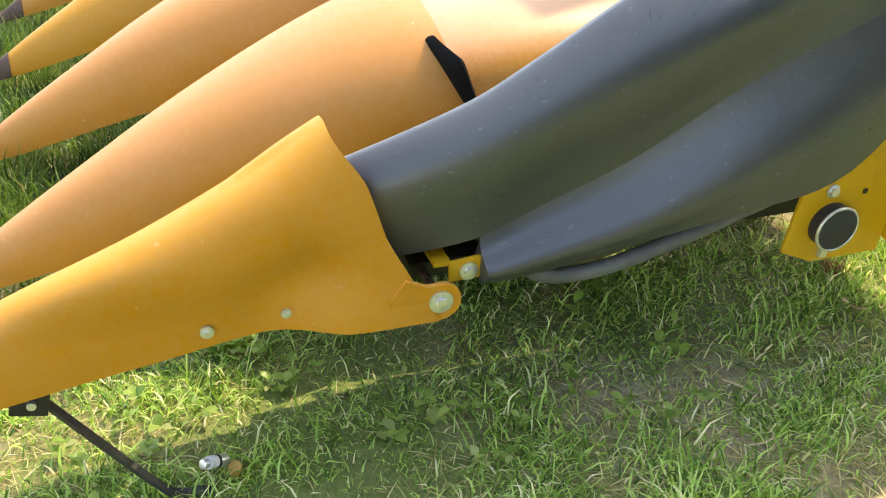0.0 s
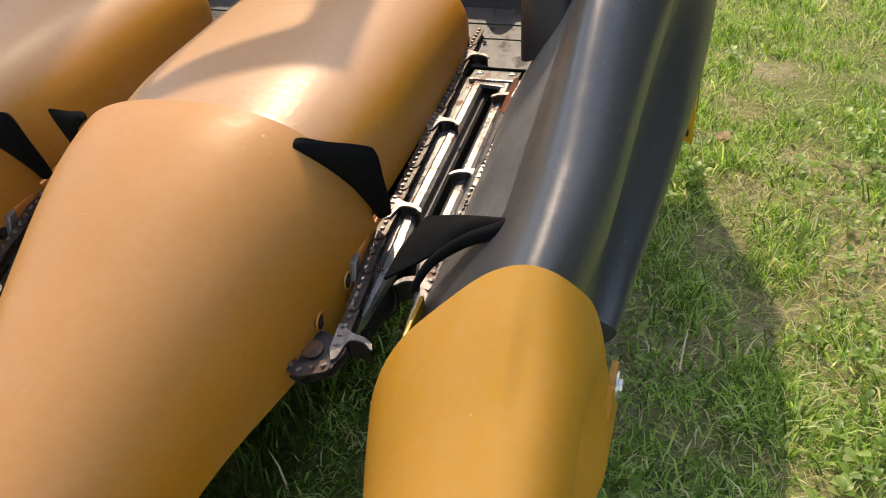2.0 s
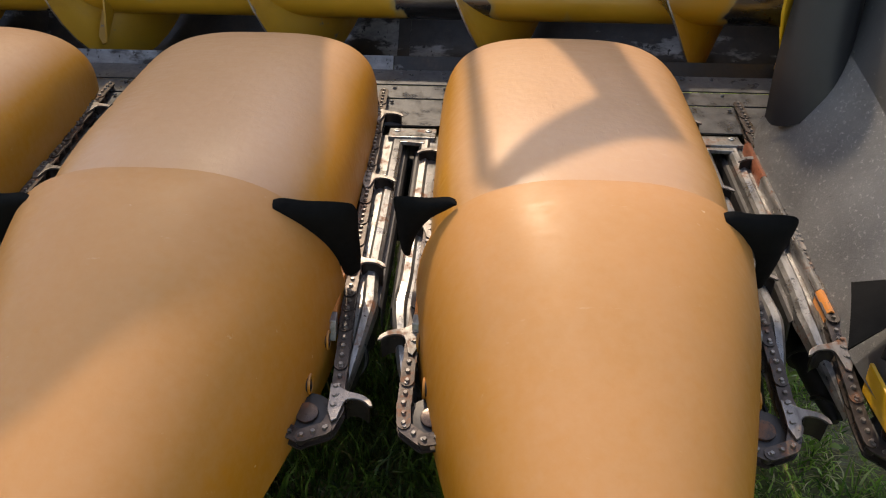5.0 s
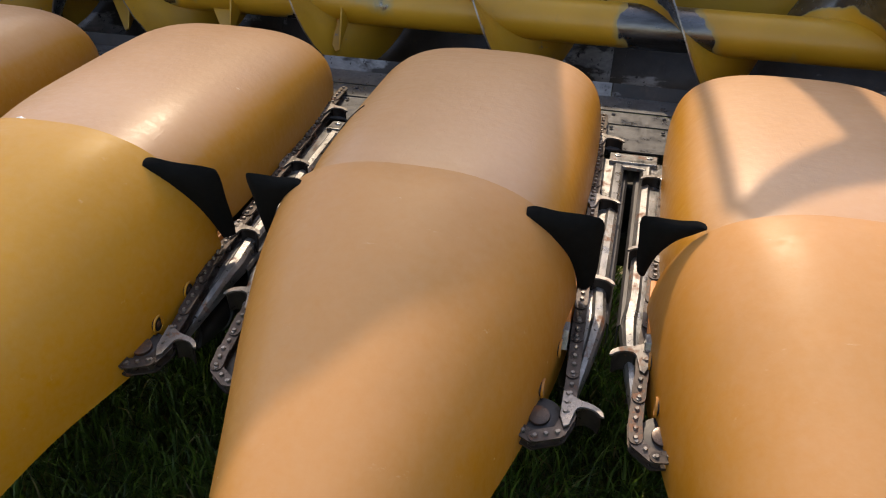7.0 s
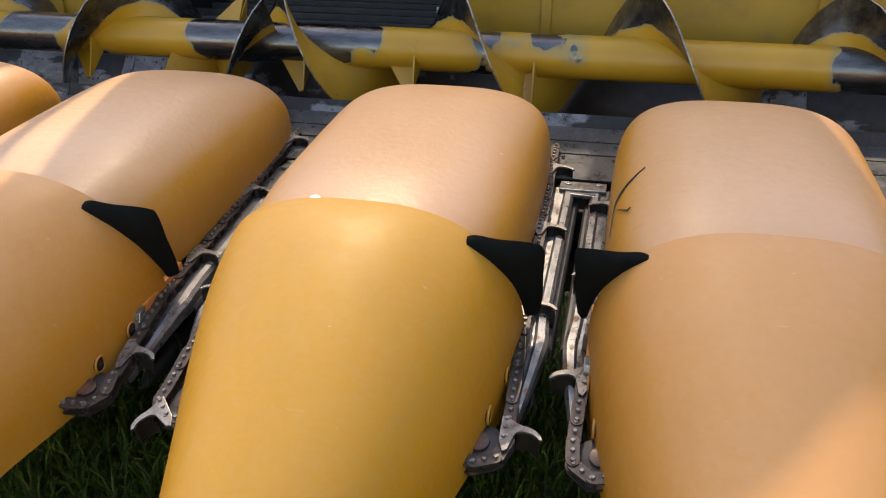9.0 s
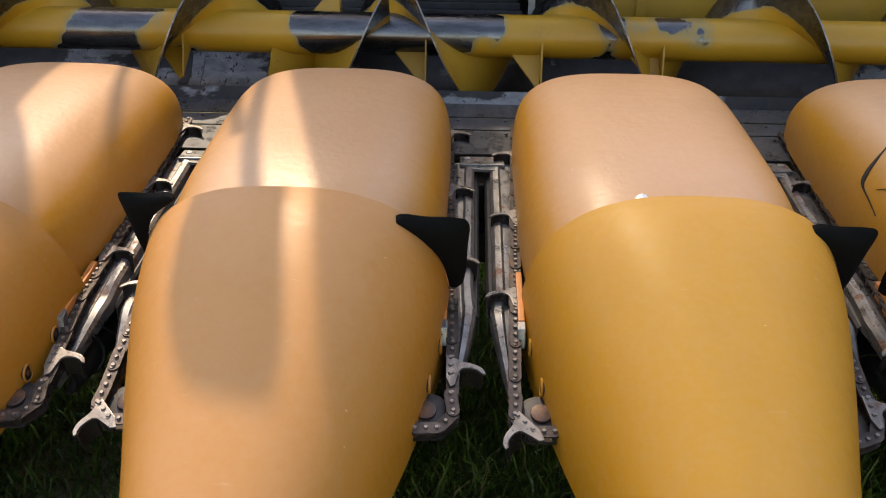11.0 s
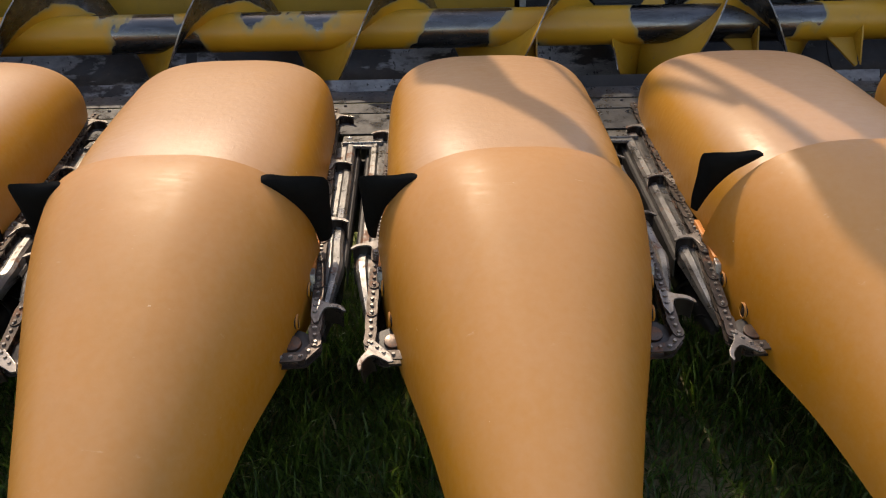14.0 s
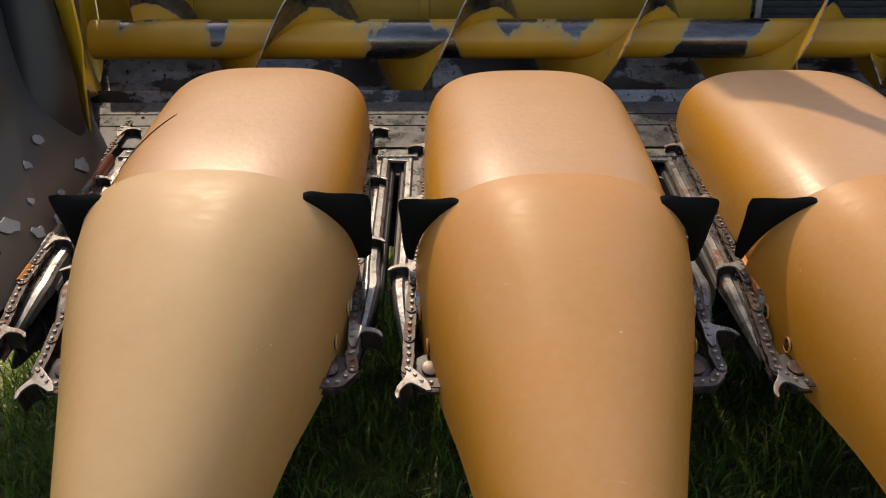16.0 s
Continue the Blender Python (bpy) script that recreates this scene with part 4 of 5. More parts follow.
FENDER_LINE = [  # y, then (x, z): inner edge, inner face, fold, ridge, shoulder, valley, lip, lower edge
    (-1.06, 0.475, 0.46, 0.53, 0.535, 0.575, 0.585, 0.670, 0.640, 0.715, 0.585, 0.722, 0.480, 0.722, 0.455, 0.700, 0.440),
    (-0.76, 0.460, 0.470, 0.53, 0.570, 0.598, 0.655, 0.690, 0.760, 0.768, 0.690, 0.738, 0.505, 0.786, 0.455, 0.755, 0.416),
    (-0.62, 0.457, 0.482, 0.53, 0.592, 0.600, 0.690, 0.690, 0.840, 0.782, 0.760, 0.742, 0.562, 0.804, 0.490, 0.780, 0.438),
    (-0.45, 0.455, 0.500, 0.53, 0.622, 0.602, 0.735, 0.690, 0.945, 0.798, 0.850, 0.764, 0.650, 0.830, 0.550, 0.812, 0.490),
    (-0.25, 0.455, 0.530, 0.53, 0.660, 0.606, 0.790, 0.692, 1.040, 0.820, 0.960, 0.802, 0.800, 0.862, 0.660, 0.850, 0.550),
    (-0.05, 0.455, 0.556, 0.53, 0.700, 0.606, 0.840, 0.694, 1.110, 0.838, 1.050, 0.852, 0.925, 0.886, 0.770, 0.870, 0.610),
    (0.08, 0.478, 0.574, 0.54, 0.730, 0.606, 0.880, 0.694, 1.140, 0.850, 1.090, 0.862, 1.000, 0.890, 0.880, 0.876, 0.755),
    (0.20, 0.552, 0.640, 0.58, 0.770, 0.625, 0.920, 0.700, 1.155, 0.852, 1.118, 0.872, 1.060, 0.890, 0.990, 0.880, 0.920),
    (0.42, 0.634, 0.820, 0.65, 0.910, 0.675, 1.010, 0.725, 1.170, 0.845, 1.140, 0.868, 1.105, 0.880, 1.060, 0.875, 1.020),
    (0.84, 0.785, 1.040, 0.79, 1.090, 0.795, 1.140, 0.805, 1.200, 0.820, 1.190, 0.826, 1.170, 0.830, 1.150, 0.829, 1.120)]


def build_fender(side):
    fx = ends(side)
    base = fx(0.70)
    label = "glossy dark grey plastic end fender with a rolled lip" if side > 0 else "dark grey plastic end fender with peeled pale patches"
    ob = thing("end_fender", (base, 0, 0), label, "fender", "end fenders")
    inner, nose, main, lip = [], [], [], []
    for y in sorted(list(np.linspace(-1.06, 0.84, 62)) + [-0.736]):
        row = curve_at(FENDER_LINE, y)
        prof = soft_line([(row[k], row[k + 1]) for k in range(0, 16, 2)], 6)
        ring = [(fx(x) - base, y, z) for x, z in prof]
        if y > -0.737:
            inner.append(ring[:13] if side > 0 else ring[:13][::-1])
        if y < -0.735:
            nose.append(ring[:13] if side > 0 else ring[:13][::-1])
        main.append(ring[12:31] if side > 0 else ring[12:31][::-1])
        if y > -0.737:
            lip.append(ring[30:] if side > 0 else ring[30:][::-1])
    part("shell", shell(main, 0.006), GREY, ob)
    part("inner_panel", shell(inner, 0.006), DUSTY if side > 0 else GREY, ob, "dusty scuffed grey inner panel" if side > 0 else "dark inner panel with peeled skin")
    part("inner_nose", shell(nose, 0.006), GREY, ob, "dark front end of the inner panel")
    # smooth cheek that rises from the inner panel beside the end sheet, with a rounded lower rim; pocket shade is in
    # its colour
    plan = soft_line([(0.474, -0.004), (0.486, -0.045), (0.515, -0.085), (0.555, -0.104), (0.588, -0.098), (0.608, -0.070), (0.618, -0.030)], 4)
    rim = soft_line([(0.0, 0.660), (0.15, 0.652), (0.40, 0.682), (0.62, 0.742), (0.80, 0.800), (0.93, 0.865), (1.0, 0.930)], 4)
    rows, shift = [], 0.0 if side > 0 else 0.028
    for k, (x, y) in enumerate(plan):
        low = np.interp(k / (len(plan) - 1), [u for u, _ in rim], [z for _, z in rim])
        line = []
        for t in np.linspace(0, 1, 9):
            z = low + (1.06 - low) * t
            line.append((fx(x + shift + 0.10 * max(0.0, z - 0.80)) - base, y + 0.35 * k / len(plan) * (z - low), z))
        rows.append(line)
    if side < 0:
        rows = rows[::-1]
    part("cheek", shell(rows, 0.003), SMOOTH, ob, "smooth cheek beside the end sheet, coloured dark for its pocket's shade")
    # rolled lip with a blunt moulded end
    end = [(x, z) for x, _, z in lip[0]]
    tail = [(x - side * 0.05, z + 0.012) for x, z in (end[-1:] if side > 0 else end[:1])]
    bm = shell(lip, 0.006)
    prism(bm, end + tail if side > 0 else tail + end, -0.738, -0.732, "y")
    part("lip", bm, GREY, ob, "rolled lower lip with a blunt end")
    # rubber flap at the front inner corner
    upper = soft_line([(0.607, -0.750, 0.660), (0.568, -0.742, 0.655), (0.505, -0.708, 0.630), (0.447, -0.672, 0.600)], 5)
    lower = soft_line([(0.604, -0.775, 0.652), (0.530, -0.768, 0.622), (0.470, -0.782, 0.582), (0.408, -0.800, 0.548)], 5)
    rows = []
    for t in np.linspace(0, 1, 6):
        line = [tuple(Vector(p).lerp(Vector(q), t) + Vector((0, 0, 0.010 * math.sin(math.pi * t)))) for p, q in zip(upper, lower)]
        rows.append([(fx(x) - base, y, z) for x, y, z in (line if side > 0 else line[::-1])])
    part("rubber_flap", shell(rows, 0.007), RUBBER, ob, "black rubber ear flap")
    bm = bmesh.new()
    bead = soft_line([(0.640, -0.735, 0.660), (0.604, -0.772, 0.652), (0.545, -0.775, 0.625), (0.490, -0.790, 0.585), (0.462, -0.815, 0.540)], 5)
    tube(bm, [(fx(x) - base, y, z) for x, y, z in bead], [0.016 - 0.0005 * k for k in range(len(bead))], 12)
    part("flap_bead", bm, RUBBER, ob, "moulded dark grey crease under the flap")
    if side < 0:
        rng = random.Random(5)
        for cy, cz in ((-0.44, 0.540), (-0.38, 0.60), (-0.27, 0.575), (-0.12, 0.60), (-0.30, 0.665), (-0.50, 0.585), (-0.20, 0.70), (-0.34, 0.535)):
            row = curve_at(FENDER_LINE, cy)
            fr = (cz - row[1]) / (row[5] - row[1])
            px = row[0] + (row[4] - row[0]) * fr
            bm = bmesh.new()
            r = rng.uniform(0.006, 0.020)
            outline = [(cy + 1.6 * r * math.cos(a) * rng.uniform(0.6, 1.2), cz + r * math.sin(a) * rng.uniform(0.6, 1.2)) for a in np.linspace(0, 5.9, 11)]
            one = bmesh.new()
            vs = []
            for yy, zz in outline:
                rr = curve_at(FENDER_LINE, yy)
                f = (zz - rr[1]) / (rr[5] - rr[1])
                vs.append(one.verts.new((fx(rr[0] + (rr[4] - rr[0]) * f - 0.006) - base, yy, zz)))
            one.faces.new(vs)
            ext = bmesh.ops.extrude_face_region(one, geom=list(one.faces))
            for v in ext["geom"]:
                if isinstance(v, bmesh.types.BMVert):
                    v.co.x += -side * 0.0 + 0.003 * side
            bmesh.ops.recalc_face_normals(one, faces=one.faces)
            merge(bm, one)
            part("peeled_patch", bm, PEEL, ob, "pale patch where the dark skin has peeled")
    return ob


def build_hinge(side):
    """Yellow hinge bracket that carries the end snout, and the grey tube below the fender."""
    fx = ends(side)
    base = fx(0.74)
    ob = thing("hinge_bracket", (base, 0, 0), "yellow painted hinge bracket with zinc bolts below the fender", "bracket", "hinge brackets")
    bm = bmesh.new()
    a, b = sorted((fx(0.742) - base, fx(0.750) - base))
    prism(bm, [(-0.80, 0.425), (-0.725, 0.43), (-0.722, 0.478), (-0.800, 0.470)], a, b, "x", 0.002)
    a, b = sorted((fx(0.60) - base, fx(0.748) - base))
    prism(bm, [(a, -0.830), (b, -0.830), (b, -0.795), (a, -0.795)], 0.462, 0.470, "z", 0.002)
    part("plate", bm, YELLOW, ob)
    bm = bmesh.new()
    tube(bm, [(fx(0.50) - base, -0.833, 0.423), (fx(0.80) - base, -0.833, 0.423)], 0.010, 12)
    part("hinge_pin", bm, RUSTY, ob, "rusty hinge pin")
    bm = bmesh.new()
    at = Vector((fx(0.752) - base, -0.761, 0.447))
    disc(bm, at, (side, 0, 0), 0.019, 0.004, 0.001, 24)
    disc(bm, at + Vector((side * 0.005, 0, 0)), (side, 0, 0), 0.011, 0.008, 0.001, 6)
    part("bolt", bm, ZINC, ob, "zinc hex bolt")
    # inner lug plate beside the chain
    bm = bmesh.new()
    for x0, x1, y0 in ((0.463, 0.470, -0.905), (0.499, 0.506, -0.870)):
        a, b = sorted((fx(x0) - base, fx(x1) - base))
        prism(bm, [(y0, 0.442), (-0.775, 0.445), (-0.775, 0.505), (y0 + 0.03, 0.495)], a, b, "x", 0.002)
    a, b = sorted((fx(0.470) - base, fx(0.499) - base))
    prism(bm, [(a, -0.880), (b, -0.860), (b, -0.815), (a, -0.815)], 0.452, 0.458, "z", 0.002)
    part("lug_plate", bm, YELLOW, ob, "yellow forked lug beside the chain")
    bm = bmesh.new()
    a, b = sorted((fx(0.507) - base, fx(0.690) - base))
    prism(bm, [(a, -0.86), (b, -0.86), (b, -0.70), (a, -0.70)], 0.405, 0.440, "z", 0.004)
    part("beam", bm, BLACK, ob, "black cross beam")
    return ob


def build_guard_tube(side):
    fx = ends(side)
    bm = bmesh.new()
    tube(bm, [(fx(x), y, z) for x, y, z in soft_line([(0.745, -0.655, 0.440), (0.745, -0.61, 0.412), (0.75, -0.55, 0.400), (0.765, -0.45, 0.420), (0.775, -0.28, 0.475), (0.775, -0.05, 0.556), (0.76, 0.06, 0.60)], 6)], 0.017, 12)
    tagged(part("guard_tube", bm, plain("grey_tube_paint", (0.10, 0.10, 0.10), 0.45)), "bent grey steel tube below the fender", "tube", "guard tubes")
    bm = bmesh.new()
    prism(bm, [(-0.72, 0.405), (-0.52, 0.384), (-0.30, 0.45), (-0.30, 0.50), (-0.55, 0.48), (-0.72, 0.45)], *sorted((fx(0.715), fx(0.721))), "x", 0.002)
    tagged(part("side_sheet", bm, plain("grimy_grey_sheet", (0.16, 0.15, 0.12), 0.6)), "grimy grey sheet below the fender", "sheet", "side sheets")


def build_end_sheet(side):
    """The yellow end of the auger trough: inner wall, outer sheet, capped shaft end and a flanged bracket."""
    fx = ends(side)
    base = fx(0.76)
    ob = thing("end_sheet", (base, 0, 0), "yellow painted header end sheet with a capped shaft", "end sheet", "end sheets")
    bm = bmesh.new()
    prism(bm, [(0.045, 0.585), (0.036, 0.67), (0.020, 0.80), (-0.005, 0.90), (-0.010, 0.98), (0.015, 1.08), (0.08, 1.17), (0.20, 1.26), (0.50, 1.30), (0.78, 1.33), (0.983, 1.33), (0.983, 0.45), (0.78, 0.45), (0.45, 0.56)], *sorted((fx(0.463) - base, fx(0.470) - base)), "x", 0.002)
    for v in bm.verts:
        v.co.x += side * min(0.9 * max(0.0, v.co.y + 0.002), 0.330)   # flares outwards to the back
    part("inner_wall", bm, YELLOW, ob, "yellow inner end wall")
    bm = bmesh.new()
    prism(bm, [(-0.035, 0.372), (0.05, 0.335), (0.236, 0.335), (0.236, 0.95), (0.10, 0.9), (-0.010, 0.62)], *sorted((fx(0.752) - base, fx(0.760) - base)), "x", 0.002)
    part("outer_plate", bm, YELLOW, ob)
    bm = bmesh.new()
    at = Vector((fx(0.776) - base, 0.068, 0.432))
    disc(bm, at, (side, 0, 0), 0.050, 0.036, 0.004, 36)
    cap = part("shaft_cap", bm, plain("dark_cap_rubber", (0.022, 0.022, 0.024), 0.6), ob, "round black rubber cap")
    bm = bmesh.new()
    tube(bm, [at + Vector((side * 0.015, 0.0512 * math.cos(a), 0.0512 * math.sin(a))) for a in np.linspace(0, 2 * math.pi, 37)], 0.0035, 8)
    part("clamp_ring", bm, ZINC, cap, "bright clamp ring")
    bm = bmesh.new()
    hexbolt(bm, (fx(0.761) - base, 0.055, 0.512), (side, 0, 0), 0.012)
    part("bolt", bm, ZINC, ob)
    bm = bmesh.new()
    box(bm, (fx(0.768) - base - 0.006, 0.060, 0.350), (fx(0.768) - base + 0.006, 0.080, 0.375), 0.002)
    part("lower_bolt", bm, ZINC, ob)
    for y, z in ((0.025, 0.66), (0.09, 0.585), (0.145, 0.50), (-0.015, 0.56)):
        bm = bmesh.new()
        disc(bm, (fx(0.760) - base, y, z), (side, 0, 0), 0.007, 0.003, 0, 12)
        part("hole", bm, BLACK, ob)
    # flange that sticks out behind, with dark scorch streaks, and the slotted rear plate
    bm = bmesh.new()
    out = [(0, 0.372), (1.0, 0.352), (1.0, 0.40), (0.97, 0.435), (0.88, 0.452), (0, 0.470)]
    prism(bm, [(fx(0.757 + 0.115 * u) - base, z) for u, z in out], 0.236, 0.242, "y", 0.002)
    flange = part("flange", bm, YELLOW, ob, "yellow flange with dark streaks")
    for k in range(4):
        bm = bmesh.new()
        z = 0.380 + 0.021 * k
        u0, u1 = 0.30 + 0.08 * (k % 2), 0.93 - 0.02 * k
        prism(bm, [(fx(0.757 + 0.115 * u) - base, zz) for u, zz in ((u0, z), (u1, z - 0.009), (u1, z + 0.009), (u0 + 0.2, z + 0.004))], 0.2325, 0.2355, "y")
        part("streak", bm, BLACK, flange, "dark streak")
    bm = bmesh.new()
    disc(bm, (fx(0.845) - base, 0.233, 0.395), (0, -1, 0), 0.010, 0.006, 0.001, 6)
    part("bolt", bm, RUSTY, flange)
    bm = bmesh.new()
    prism(bm, [(0.242, 0.345), (0.290, 0.335), (0.60, 0.595), (0.80, 0.80), (0.80, 0.90), (0.45, 0.62), (0.242, 0.445)], *sorted((fx(0.868) - base, fx(0.876) - base)), "x", 0.003)
    rear = part("rear_plate", bm, YELLOW, ob, "yellow outer rear plate with a slot")
    bm = bmesh.new()
    prism(bm, [(0.33, 0.40), (0.36, 0.405), (0.52, 0.555), (0.50, 0.565)], *sorted((fx(0.8755) - base, fx(0.8785) - base)), "x")
    part("slot", bm, BLACK, rear, "dark rusty slot")
    bm = bmesh.new()
    prism(bm, [(0.242, 0.40), (0.242, 0.80), (0.40, 1.02), (0.90, 1.05), (0.90, 0.62)], *sorted((fx(0.795) - base, fx(0.803) - base)), "x", 0.002)
    part("side_wall", bm, YELLOW, ob, "yellow side wall")
    bm = bmesh.new()
    rows = [[(fx(0.806 + 0.008 * u) - base, 0.30 + 0.40 * t + 0.016 * u, 0.42 + 0.45 * t) for u in (0, 1)] for t in np.linspace(0, 1, 8)]
    merge(bm, shell(rows, 0.006))
    part("seal_strip", bm, RUBBER, ob, "dark seal strip")
    for y, z in ((0.50, 0.60), (0.57, 0.655), (0.64, 0.715), (0.71, 0.78)):
        bm = bmesh.new()
        hexbolt(bm, (fx(0.877) - base, y - 0.02, z + 0.03), (side, 0, 0), 0.008)
        part("bolt", bm, ZINC, ob)
    return ob


for end_side in (1, -1):
    build_end_snout(end_side)
    build_fender(end_side)
    build_hinge(end_side)
    build_guard_tube(end_side)
    build_end_sheet(end_side)


def build_stand():
    ob = thing("snout_stand", (0.73, -1.4, 0), "bent dark steel strap that props up the end snout", "stand")
    bm = bmesh.new()
    line = soft_line([(-0.005, -0.150, 0.330), (0.0, -0.060, 0.190), (0.008, 0.035, 0.050), (0.010, 0.070, 0.022), (0.010, 0.125, 0.016)], 6)
    rows = [[(x - 0.011, y, z), (x + 0.011, y, z)] for x, y, z in line]
    merge(bm, shell(rows, 0.007))
    part("strap", bm, STRAP, ob)
    for dx, mat in ((-0.024, STRAP), (0.022, BLACK)):
        bm = bmesh.new()
        prism(bm, [(-0.185, 0.300), (-0.125, 0.285), (-0.110, 0.345), (-0.170, 0.352)], dx - 0.005, dx + 0.005, "x", 0.003)
        part("clevis", bm, mat, ob, "dark clevis plate")
    bm = bmesh.new()
    tube(bm, [(-0.035, -0.145, 0.318), (0.035, -0.145, 0.318)], 0.008, 10)
    part("pin", bm, ZINC, ob, "pivot pin")


def build_coupling():
    ob = thing("hose_coupling", (0.700, -1.262, 0.045), "small white and steel hose coupling lying in the grass", "coupling")
    ob.rotation_euler = (radians(62), 0, radians(35))
    for name, z0, z1, r, mat in (("collar", -0.030, -0.008, 0.013, ZINC), ("band", -0.008, -0.002, 0.0145, BLACK), ("sleeve", -0.002, 0.020, 0.0135, WHITE), ("nose", 0.020, 0.034, 0.010, ZINC)):
        bm = bmesh.new()
        disc(bm, (0, 0, (z0 + z1) / 2), (0, 0, 1), r, z1 - z0, 0.002, 20)
        part(name, bm, mat, ob)
    bm = bmesh.new()
    prism(bm, [(0.016 * math.cos(a), 0.016 * math.sin(a)) for a in np.linspace(0, 5.8, 14)], -0.003, 0.003, "z", 0.001)
    cap = part("dust_cap", bm, plain("ochre_cap", (0.50, 0.28, 0.06), 0.6))
    cap.location, cap.rotation_euler = (0.715, -1.225, 0.03), (0.7, 0.2, 0.3)
    tagged(cap, "ochre dust cap lying beside the coupling", "cap")


build_stand()
build_coupling()


# ---- auger, trough and back sheet ----
AX_Y, AX_Z, CORE, REACH = 0.68, 0.775, 0.068, 0.212


def flight(x0, x1, hand, pitch, phase, r1=REACH, steps=26):
    """A helical blade on the auger's core."""
    rows = []
    count = int(abs(x1 - x0) / pitch * steps) + 1
    for k in range(count + 1):
        x = x0 + (x1 - x0) * k / count
        a = hand * 2 * math.pi * (x - phase) / pitch
        rows.append([(x, AX_Y + r * math.cos(a), AX_Z + r * math.sin(a)) for r in (CORE - 0.003, CORE + 0.05, CORE + 0.10, r1)])
    return shell(rows, 0.005)


def build_auger():
    ob = thing("auger", (0, 0, 0), "yellow cross auger with paint worn to bright steel", "auger")
    bm = bmesh.new()
    tube(bm, [(x, AX_Y, AX_Z) for x in np.linspace(0.70, 2 * MIDDLE - 0.70, 30)], CORE, 36)
    part("core", bm, AUGER, ob)
    # phase: the blade faces forward (angle pi) at these x; the two hands overlap in the middle
    pitch = 0.592
    for x0, x1, hand, front in ((0.55, -2.58, 1, -0.86), (2 * MIDDLE - 0.55, -2.20, -1, -4.06)):
        bm = flight(x0, x1, hand, pitch, front + pitch / 2)
        bm.normal_update()
        for f in bm.faces:
            out = Vector((0, f.calc_center_median().y - AX_Y, f.calc_center_median().z - AX_Z)).normalized()
            if abs(f.normal.dot(out)) > 0.7:
                f.material_index = 2
            elif f.normal.x * hand < 0:
                f.material_index = 1
        blade = part("flight", bm, FLIGHT, ob, "helical blade, its pushing face worn to steel")
        blade.data.materials.append(WORN_FLIGHT)
        blade.data.materials.append(LUGTOP)
    for x, a, w in ((-2.90, 3.9, 0.11), (-2.13, 3.95, 0.11), (-1.76, 4.0, 0.10), (-1.38, 4.0, 0.10), (-2.42, 0.8, 0.10)):
        one = bmesh.new()
        prism(one, [(-w / 2, CORE - 0.004), (w / 2, CORE - 0.004), (w * 0.40, REACH - 0.035), (w * 0.30, REACH - 0.030)], -0.004, 0.004, "y", 0.001)
        prism(one, [(0.0, CORE - 0.004), (0.075, CORE - 0.004), (0.012, REACH - 0.03)], w * 0.42, w * 0.42 + 0.006, "x", 0.001)
        bm = bmesh.new()
        merge(bm, one, Matrix.Translation((x, AX_Y, AX_Z)) @ Matrix.Rotation(a - math.pi / 2, 4, "X"))
        part("paddle", bm, FLIGHT, ob, "triangular feeding paddle")
    return ob


